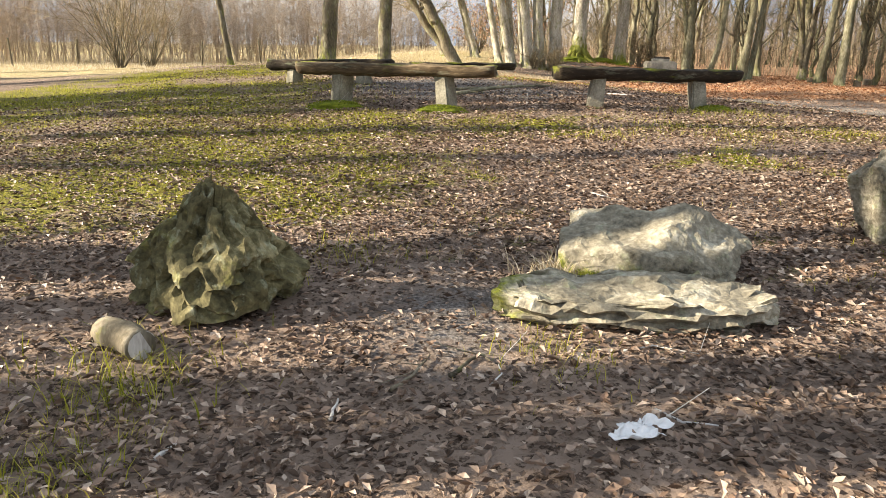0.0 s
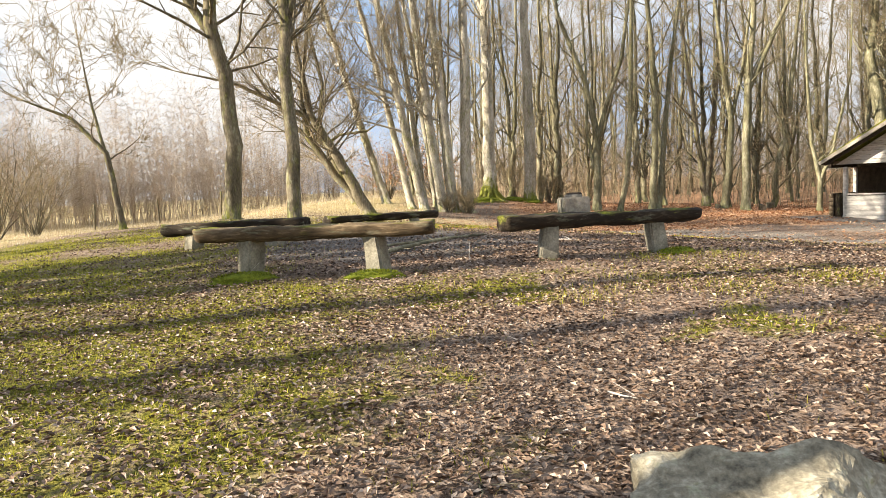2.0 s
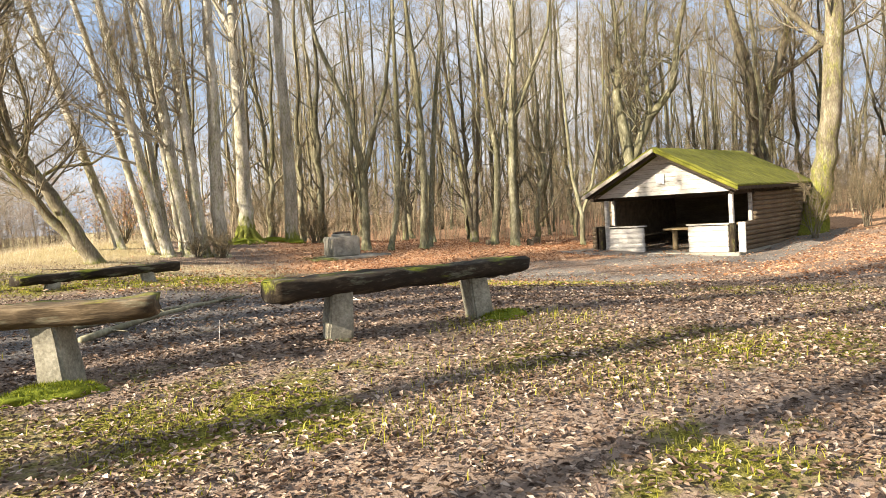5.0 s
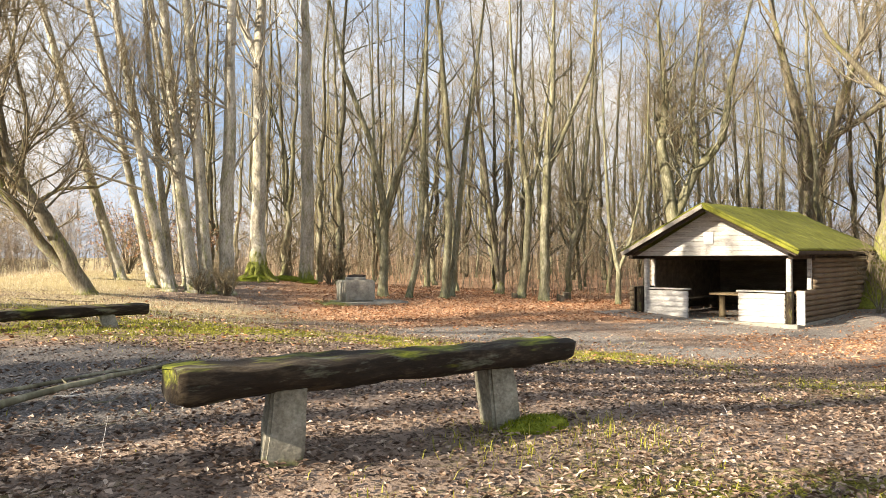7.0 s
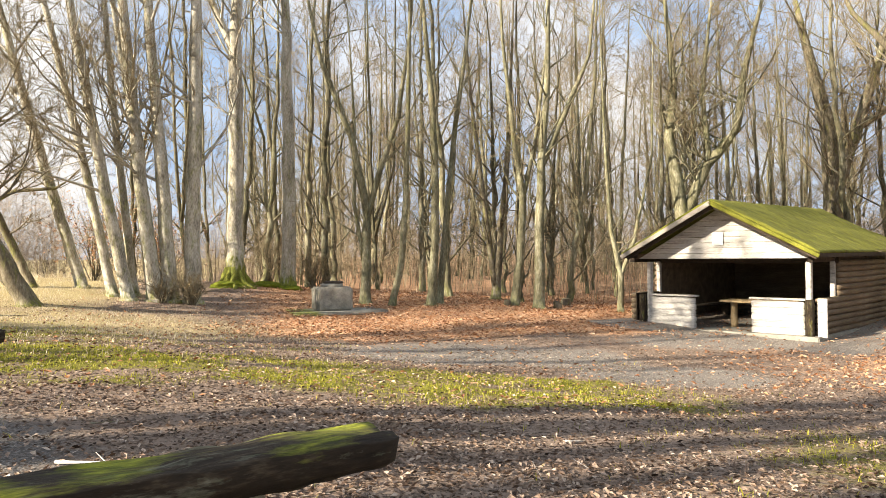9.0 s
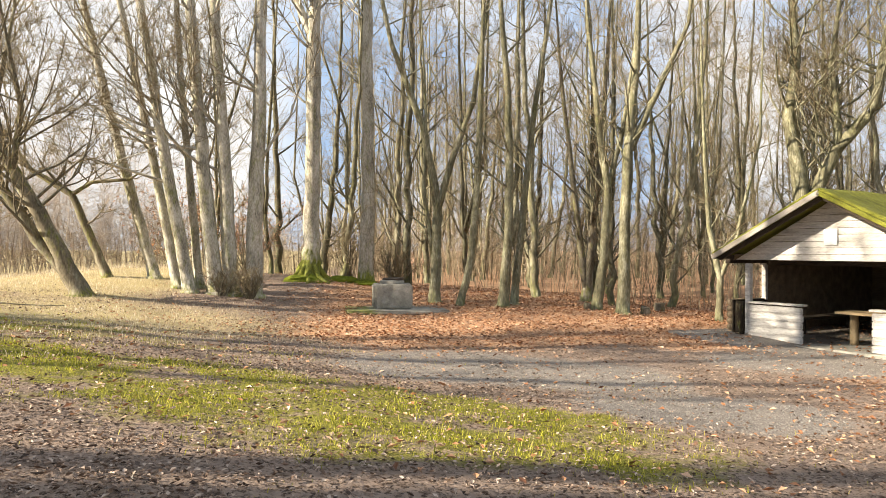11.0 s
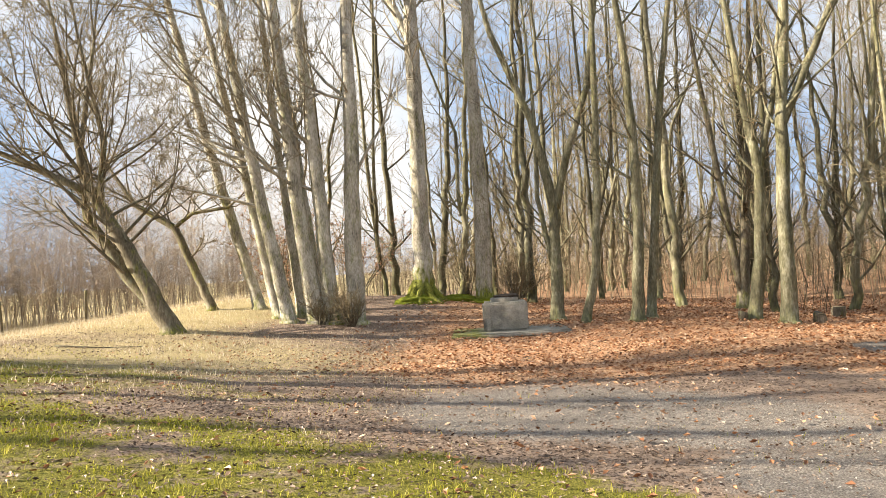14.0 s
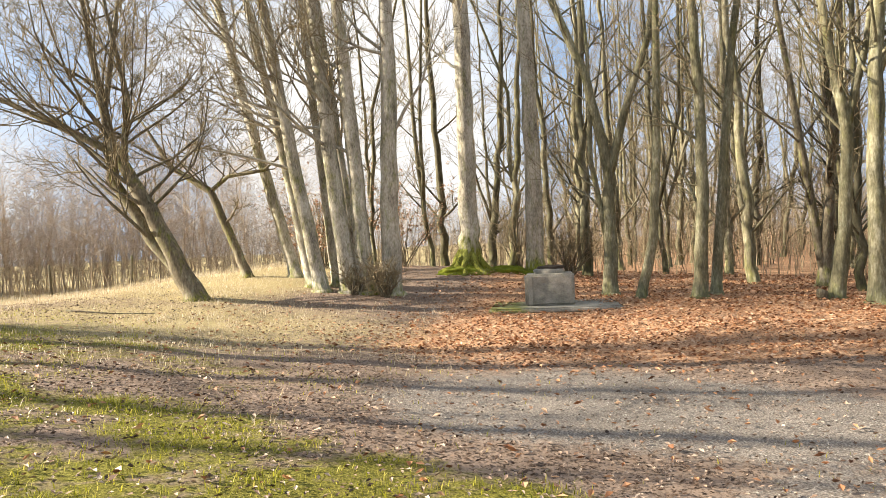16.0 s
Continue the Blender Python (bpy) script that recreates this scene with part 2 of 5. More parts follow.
def box(sx, sy, sz, bevel=0.01, cuts=0, jitter=0.0, seed=0):
    """A bevelled box about its own centre; cuts and jitter make it uneven."""
    bm = bmesh.new()
    bmesh.ops.create_cube(bm, size=1)
    bmesh.ops.scale(bm, vec=(sx, sy, sz), verts=bm.verts)
    if bevel:
        bmesh.ops.bevel(bm, geom=bm.edges[:], offset=bevel, segments=2, affect="EDGES")
    if cuts:
        bmesh.ops.subdivide_edges(bm, edges=bm.edges[:], cuts=cuts, use_grid_fill=True)
    if jitter:
        for v in bm.verts:
            v.co += noise.noise_vector(v.co * 4 + Vector((seed * 7.1, 0, 0))) * jitter
    return bm


# ---- ground ----
HILLS_X, HILLS_Y = (-13, -5, 2, 9, 16), (-1, 8, 14, 21, 29, 37)
HILLS = (0.14, 0.05, -0.2, 0.29, -0.14, -0.04, -0.1, -0.06, 0.3, 0.31, 0.35, 0.8, -0.32, 0.13, 0.24,
         -0.13, -0.48, 0.11, 0.01, 0.08, -0.3, -0.26, 0.25, -0.01, 0.02, 0.03, 0.01, -0.44, -0.3, -0.41)


def rolling(x, y):
    """The height of the ground: broad swells, a few centimetres of unevenness, and the bank under the beeches."""
    z = 0 * x
    for i, h in enumerate(HILLS):
        z = z + h * np.exp(-((x - HILLS_X[i // 6]) ** 2 + (y - HILLS_Y[i % 6]) ** 2) / 50.0)
    z = z + 0.012 * np.sin(1.9 * x + 0.7 * y) + 0.012 * np.sin(2.3 * y - 1.1 * x) + 0.008 * np.sin(5.1 * x + 3.3 * y) * np.sin(4.7 * y)
    z = z + 0.22 * np.exp(-((x - 1.6) ** 2 + (y - 36.2) ** 2) / 3.5)
    far = np.hypot(x, y - 15)
    z = z + np.clip((far - 45) / 60, 0, 1) * (0.5 * np.sin(x / 17) + 0.4 * np.sin(y / 13 + 1))
    return z


def gz(x, y):
    return float(rolling(np.array(float(x)), np.array(float(y))))


def lattice(x, y):
    """Smooth noise from -1 to 1 on a grid of unit cells."""
    ix, iy = np.floor(x), np.floor(y)
    fx, fy = x - ix, y - iy
    fx, fy = fx * fx * (3 - 2 * fx), fy * fy * (3 - 2 * fy)

    def corner(a, b):
        h = np.sin((ix + a) * 127.1 + (iy + b) * 311.7) * 43758.5453
        return 2 * (h - np.floor(h)) - 1
    low = corner(0, 0) * (1 - fx) + corner(1, 0) * fx
    return low * (1 - fy) + (corner(0, 1) * (1 - fx) + corner(1, 1) * fx) * fy


def wob(x, y, s=1.0):
    """Uneven patches at three sizes, turned against one another."""
    u, v = 0.8 * x + 0.6 * y, 0.8 * y - 0.6 * x
    return 0.75 * lattice(u * 0.45 * s, v * 0.45 * s) + 0.5 * lattice(x * 1.1 * s + 7, y * 1.1 * s) + 0.3 * lattice(v * 2.6 * s, u * 2.6 * s + 3)


def sstep(a, b, v):
    t = np.clip((v - a) / (b - a), 0, 1)
    return t * t * (3 - 2 * t)


def zones(x, y):
    """How much of each cover lies at a place: grass, gravel, red beech leaves, straw, bare earth."""
    w = wob(x, y)
    w2 = wob(x, y, 2.3)
    edge = -1.0 - 2.9 * sstep(8.0, 9.6, y) - 1.5 * sstep(4.6, 3.0, y)
    grass = 0.95 * sstep(2.0, -1.2, x - edge + 1.0 * w) * sstep(15, 12, y) * sstep(1.5, 3.2, y + w)
    band = 17.4 - 0.02 * x * x - 0.06 * x
    grass = np.maximum(grass, 1.0 * sstep(1.3, 0.45, np.abs(y - band + 0.5 * w) / np.clip(2.9 - 0.17 * x, 1.0, 3.0)) * sstep(9.5, 6.5, x) * sstep(-14, -8, x))
    grass = np.maximum(grass, 0.6 * np.exp(-((x - 3.2) ** 2 / 10 + (y - 8.3) ** 2 / 2.2)))
    grass = np.maximum(grass, (0.68 * sstep(0.05, 0.6, w2)) * sstep(10.5, 8, y) * sstep(2.5, 4.0, y))
    grass = np.maximum(grass, 0.55 * np.exp(-((x - 7.5) ** 2 / 7 + (y - 11.5) ** 2 / 5)))
    grass = np.maximum(grass, 0.85 * np.exp(-((x + 4) ** 2 / 34 + (y - 21.6) ** 2 / 14)))
    grass = np.maximum(grass, 0.55 * np.exp(-((x - 0.3) ** 2 / 14 + (y - 21.4) ** 2 / 3)))
    grass = np.clip(grass * (0.82 + 0.5 * w2 + 0.4 * wob(x, y, 5.3)), 0, 0.95)
    gravel = np.maximum(np.exp(-((x - 6.6) ** 2 / 17 + (y - 21.2) ** 2 / 4.2)), np.exp(-((x - 8.8) ** 2 / 4.5 + (y - 18.4) ** 2 / 2.6)))
    gravel = np.maximum(gravel, np.exp(-((x - 12.2) ** 2 / 5 + (y - 23.0) ** 2 / 2.6)))
    u, v = 0.5 * (x - 13.83) - 0.866 * (y - 24.78), 0.866 * (x - 13.83) + 0.5 * (y - 24.78)
    gravel = np.maximum(gravel, sstep(-2.1, -1.3, v + 0.3 * w) * sstep(4, 3.2, np.abs(u - 0.6)) * sstep(8, 7, v))
    gravel = np.clip(sstep(0.25, 0.75, gravel + 0.15 * w) * (0.85 + 0.25 * w2), 0, 1)
    red = sstep(22.6, 25.2, y + 0.8 * w - 0.05 * (x - 6)) * sstep(0.0, 3.8, x + 0.5 * w) + 0.55 * sstep(9.5, 13, x + w) * sstep(9, 15, y) * (0.8 + 0.5 * w2)
    red = np.clip(red, 0, 1) * (1 - gravel)
    straw = sstep(-0.5, -4.5, x + 0.6 * w) * sstep(24.0, 28, y + 0.8 * w + 0.25 * x) + sstep(-9, -13, x + w) * sstep(14, 20, y + w) + sstep(26, 36, -x)
    straw = np.clip(straw, 0, 1)
    straw = np.maximum(straw, 0.8 * np.exp(-((x + 2.5) ** 2 / 34 + (y - 25.6) ** 2 / 14)))
    bare = np.exp(-((x + 1.2) ** 2 / 9 + (y - 12.2) ** 2 / 7.0))
    bare = sstep(0.3, 0.7, bare + 0.15 * w) + 0.7 * np.exp(-((x + 0.2) ** 2 / 0.35 + (y - 2.4) ** 2 / 0.7))
    bare = np.clip(bare, 0, 1) * (1 - 0.3 * grass)
    return grass, gravel, red, straw, bare


def graded(lo, hi, fine0, fine1, step, grow=1.13):
    c = list(np.arange(fine0, fine1, step))
    s = step
    while c[-1] < hi:
        s *= grow
        c.append(c[-1] + s)
    s = step
    while c[0] > lo:
        s *= grow
        c.insert(0, c[0] - s)
    return np.array(c)


def ground_material():
    m = bpy.data.materials.new("forest_ground")
    m.use_nodes = True
    n, l = m.node_tree.nodes, m.node_tree.links
    b = n["Principled BSDF"]
    b.inputs["Roughness"].default_value, b.inputs["Specular IOR Level"].default_value = 0.95, 0.15
    geo = n.new("ShaderNodeNewGeometry")

    def tex(kind, s):
        t = n.new(kind)
        t.inputs["Scale"].default_value = s
        if "Detail" in t.inputs:
            t.inputs["Detail"].default_value = 6.0
        l.new(geo.outputs["Position"], t.inputs["Vector"])
        return t
    big, mid, cells = tex("ShaderNodeTexNoise", 0.8), tex("ShaderNodeTexNoise", 9.0), tex("ShaderNodeTexVoronoi", 30.0)
    fine = tex("ShaderNodeTexNoise", 55.0)

    def ramp(src, *cols):
        r = n.new("ShaderNodeValToRGB")
        e = r.color_ramp.elements
        e[0].color, e[0].position, e[1].color, e[1].position = (*cols[0], 1), 0.3, (*cols[-1], 1), 0.72
        for i, c in enumerate(cols[1:-1]):
            e.new(0.3 + 0.42 * (i + 1) / (len(cols) - 1)).color = (*c, 1)
        l.new(src, r.inputs["Fac"])
        return r.outputs["Color"]
    sep = n.new("ShaderNodeSeparateColor")
    l.new(cells.outputs["Color"], sep.inputs["Color"])
    both = n.new("ShaderNodeMix")
    both.inputs["Factor"].default_value = 0.5
    l.new(sep.outputs["Red"], both.inputs["A"])
    l.new(fine.outputs["Fac"], both.inputs["B"])
    litter = ramp(both.outputs["Result"], (0.018, 0.012, 0.008), (0.09, 0.062, 0.046), (0.28, 0.21, 0.165))
    cover = {"grass": ramp(fine.outputs["Fac"], (0.05, 0.046, 0.01), (0.17, 0.16, 0.026), (0.36, 0.32, 0.09)),
             "gravel": ramp(fine.outputs["Fac"], (0.08, 0.07, 0.06), (0.235, 0.205, 0.18), (0.48, 0.435, 0.39)),
             "red": ramp(both.outputs["Result"], (0.07, 0.03, 0.014), (0.28, 0.135, 0.07), (0.54, 0.34, 0.21)),
             "straw": ramp(fine.outputs["Fac"], (0.20, 0.155, 0.075), (0.42, 0.345, 0.18), (0.64, 0.55, 0.36)),
             "bare": ramp(fine.outputs["Fac"], (0.05, 0.044, 0.039), (0.16, 0.142, 0.13), (0.34, 0.31, 0.285))}
    col = litter
    for name, c in cover.items():
        at, ad, mr, mx = n.new("ShaderNodeAttribute"), n.new("ShaderNodeMath"), n.new("ShaderNodeMapRange"), n.new("ShaderNodeMix")
        at.attribute_name = name
        ad.operation = "ADD"
        l.new(at.outputs["Fac"], ad.inputs[0])
        l.new(mid.outputs["Fac"], ad.inputs[1])
        mr.inputs["From Min"].default_value, mr.inputs["From Max"].default_value = 0.8, 1.25
        l.new(ad.outputs["Value"], mr.inputs["Value"])
        mx.data_type = "RGBA"
        l.new(mr.outputs["Result"], mx.inputs["Factor"])
        l.new(col, mx.inputs["A"])
        l.new(c, mx.inputs["B"])
        col = mx.outputs["Result"]
    hs, mr = n.new("ShaderNodeHueSaturation"), n.new("ShaderNodeMapRange")
    mr.inputs["To Min"].default_value, mr.inputs["To Max"].default_value = 0.7, 1.3
    l.new(big.outputs["Fac"], mr.inputs["Value"])
    l.new(mr.outputs["Result"], hs.inputs["Value"])
    l.new(col, hs.inputs["Color"])
    l.new(hs.outputs["Color"], b.inputs["Base Color"])
    bp = n.new("ShaderNodeBump")
    bp.inputs["Strength"].default_value, bp.inputs["Distance"].default_value = 0.8, 0.03
    l.new(both.outputs["Result"], bp.inputs["Height"])
    l.new(bp.outputs["Normal"], b.inputs["Normal"])
    return m


def make_ground():
    xs, ys = graded(-600, 600, -10, 16, 0.16), graded(-600, 600, -3, 34, 0.16)
    gx, gy = np.meshgrid(xs, ys)
    x, y = gx.ravel(), gy.ravel()
    nx, ny = len(xs), len(ys)
    me = bpy.data.meshes.new("ground")
    i = (np.arange(ny - 1)[:, None] * nx + np.arange(nx - 1)[None]).ravel()
    me.from_pydata(np.stack([x, y, rolling(x, y)], 1), [], np.stack([i, i + 1, i + nx + 1, i + nx], 1).tolist())
    for name, w in zip(("grass", "gravel", "red", "straw", "bare"), zones(x, y)):
        me.attributes.new(name, "FLOAT", "POINT").data.foreach_set("value", w.astype(np.float32))
    me.polygons.foreach_set("use_smooth", np.ones(len(me.polygons), bool))
    me.materials.append(ground_material())
    tagged(new("ground", me), "forest clearing floor of leaf litter, grass and grey gravel", "ground", kind="structure")


make_ground()


def strewn(name, label, category, mat, place, size, lift, blade=False, seed=1):
    """Many small leaves or blades as one object: place gives x, y; size the length of each."""
    rng = np.random.default_rng(seed)
    x, y = place
    k = len(x)
    z = rolling(x, y)
    a = rng.uniform(0, 2 * np.pi, k)
    d = np.stack([np.cos(a), np.sin(a), 0 * a], 1)
    s = np.stack([-np.sin(a), np.cos(a), 0 * a], 1)
    o = np.stack([x, y, z], 1)
    if blade:
        lean = rng.uniform(0.3, 1.5, k)[:, None]
        tip = o + size[:, None] * (np.array([0, 0, 1.0]) + lean * d)
        mid = o + size[:, None] * (np.array([0, 0, 0.6]) + 0.35 * lean * d)
        wd = (lift * size)[:, None]
        v = np.stack([o - s * wd - [0, 0, 0.01], o + s * wd - [0, 0, 0.01], mid + s * wd * 0.7, mid - s * wd * 0.7, tip], 1).reshape(-1, 3)
        i = np.arange(k) * 5
        f = np.concatenate([np.stack([i, i + 1, i + 2, i + 3], 1).tolist(), ]).tolist() + np.stack([i + 3, i + 2, i + 4], 1).tolist()
    else:
        tilt = rng.uniform(-0.42, 0.42, (k, 2))
        curl = rng.uniform(0.05, 0.45, k)[:, None] * size[:, None]
        up = np.array([0, 0, 1.0])
        d = d + up * tilt[:, :1]
        s = s * rng.uniform(0.4, 0.65, k)[:, None] + up * tilt[:, 1:] * 0.5
        o = o + up * (lift + rng.uniform(0, 0.018, k)[:, None] + 0.18 * size[:, None])
        L = size[:, None] * 0.5
        v = np.stack([o - d * L + up * curl * 0.3, o - s * L + up * curl, o + d * L + up * curl * 0.5, o + s * L + up * curl * 0.8, o], 1).reshape(-1, 3)
        i = np.arange(k) * 5
        f = np.concatenate([np.stack([i + a_, i + b_, i + 4], 1) for a_, b_ in ((0, 1), (1, 2), (2, 3), (3, 0))]).tolist()
    me = bpy.data.meshes.new(name)
    me.from_pydata(v, [], f)
    me.materials.append(mat)
    return tagged(new(name, me), label, category, kind="stuff")


def scatter(count, x0, x1, y0, y1, keep, seed):
    rng = np.random.default_rng(seed)
    x, y = rng.uniform(x0, x1, count), rng.uniform(y0, y1, count)
    ok = rng.uniform(0, 1, count) < keep(x, y)
    return x[ok], y[ok]


# ---- trees ----
def limb(twigs, wood, start, direction, length, radius, depth, rng, bend=0.25, rise=0.12):
    """A branch that bends upwards and splits: thick ones into wood, thin ones into twigs."""
    n = 5 if depth > 1 else 4 if depth == 1 else 2
    pts, rad, d = [start], [radius], direction.normalized()
    for i in range(n - 1):
        d = (d + Vector((rng.uniform(-bend, bend), rng.uniform(-bend, bend), rng.uniform(-bend, bend) + rise))).normalized()
        pts.append(pts[-1] + d * length / (n - 1))
        rad.append(radius * (1 - 0.75 * (i + 1) / (n - 1)) + 0.001)
    (wood if radius > 0.02 else twigs).tube(pts, rad, 6 if radius > 0.05 else 4 if radius > 0.02 else 3, cap=False)
    if depth <= 0:
        return
    for _ in range(rng.choice((3, 4, 5)) if depth > 1 else rng.choice((4, 5, 6))):
        t = rng.uniform(0.25, 0.98) * (n - 1)
        i = min(int(t), n - 2)
        p = pts[i].lerp(pts[i + 1], t - i)
        ax = (pts[i + 1] - pts[i]).normalized()
        side = ax.cross(Vector((rng.gauss(0, 1), rng.gauss(0, 1), rng.gauss(0, 1)))).normalized()
        limb(twigs, wood, p, ax * rng.uniform(0.5, 1.0) + side * rng.uniform(0.5, 0.9), length * rng.uniform(0.38, 0.62), max(rad[i] * 0.55, 0.0075), depth - 1, rng, bend, rise)


def tree_parts(spines, rng, branches=10, crook=0.14, bias=(0, 0, 0), start=0.35, reach=2.6, depth=2, moss_to=0.5, flare=1.7, sides=9, bark=None, level=0.25):
    """Meshes of a trunk and of its crown. spines: each a list of (x, y, z, radius) from the foot or fork upwards."""
    wood, twigs = Shape(), Shape()
    for n, spine in enumerate(spines):
        pts, rad, moss = [], [], []
        for i in range(len(spine) - 1):
            a, b = Vector(spine[i][:3]), Vector(spine[i + 1][:3])
            for k in range(4):
                t = k / 4
                j = Vector((rng.uniform(-1, 1), rng.uniform(-1, 1), 0)) * spine[i][3] * crook * (i + k > 0)
                pts.append(a.lerp(b, t) + j)
                rad.append(spine[i][3] * (1 - t) + spine[i + 1][3] * t)
        pts.append(Vector(spine[-1][:3]))
        rad.append(spine[-1][3])
        if n == 0 and flare:
            for q, k in ((0.0, 1.0), (0.12, 0.55), (0.3, 0.22)):
                p = pts[0].lerp(pts[1], q)
                pts.insert(int(q > 0) + int(q > 0.2), p) if q else None
                rad.insert(int(q > 0) + int(q > 0.2), rad[0]) if q else None
            for i, k in enumerate((1.0, 0.5, 0.2)):
                rad[i] *= 1 + (flare - 1) * k
            pts[0] = pts[0] - Vector((0, 0, 0.15))
        for p in pts:
            h = p.z - spines[0][0][2]
            moss.append(max(0.0, (0.75 if flare > 1.75 or moss_to > 4 else 0.42) * (1 - h / moss_to)) if moss_to else 0.0)
            if moss_to:
                moss[-1] = max(moss[-1], 0.22 + 0.2 * noise.noise(p * 0.8))
        wood.tube(pts, rad, sides if n == 0 else max(5, sides - 2), moss, cap=True, rough=0.05, rng=rng)
        total = len(pts) - 1
        for _ in range(branches):
            t = rng.uniform(start if n == 0 else 0.12, 1.0) * total
            i = min(int(t), total - 1)
            p = pts[i].lerp(pts[i + 1], t - i)
            a = rng.uniform(0, 2 * math.pi)
            ax = (pts[i + 1] - pts[i]).normalized()
            d = Vector((math.cos(a), math.sin(a), level + rng.uniform(-0.1, 0.5))) + ax * 0.3 + Vector(bias)
            limb(twigs, wood, p, d, reach * rng.uniform(0.5, 1.2), max(0.012, min(rad[i] * 0.35, 0.05)), depth, rng)
        top = pts[-1]
        for _ in range(3):
            ax = (pts[-1] - pts[-2]).normalized()
            limb(twigs, wood, top, ax + Vector((rng.uniform(-0.5, 0.5), rng.uniform(-0.5, 0.5), 0.2)), reach, rad[-1] * 0.8, depth, rng)
    return wood.mesh("trunk", bark or BARK), twigs.mesh("crown", TWIG)


def tree(label, x, y, spines, seed, group="", name="tree", z=None, category="tree", **how):
    """A bare tree at its foot x, y; spines are given relative to the foot."""
    rng = random.Random(seed)
    e = thing(name, pose(x, y, gz(x, y) if z is None else z), label, category, group)
    trunk, crown = tree_parts(spines, rng, **how)
    part("trunk", trunk, None, e)
    part("crown", crown, None, e)
    return e


def stem(dx, dy, h, r, bow=0.0, turn=0.0, top=0.35):
    """A trunk line that leans by dx, dy over its height h, with a bow."""
    out = []
    for t in (0, 0.15, 0.35, 0.6, 0.8, 1):
        s = math.sin(t * math.pi) * bow
        out.append((dx * t + s * math.cos(turn), dy * t + s * math.sin(turn), h * t, r * (1 - (1 - top) * t)))
    return out

# ---- hut ----
HUT = Matrix(((0.5, 0.866, 0, 13.83), (-0.866, 0.5, 0, 24.78), (0, 0, 1, -0.56), (0, 0, 0, 1)))   # x along the open front, y to its back


def at(x, y, z, rx=0, ry=0, rz=0):
    return pose(x, y, z, rx, ry, rz)


def log_beam(length, r, seed, sides=9):
    """A round log along x, a little crooked, with plain ends."""
    rng = random.Random(seed)
    s = Shape()
    n = 7
    s.tube([(length * (i / (n - 1) - 0.5), rng.uniform(-1, 1) * r * 0.08, rng.uniform(-1, 1) * r * 0.08) for i in range(n)],
           [r * rng.uniform(0.94, 1.06) for _ in range(n)], sides, [0.2] * n, rough=0.03, rng=rng)
    return s


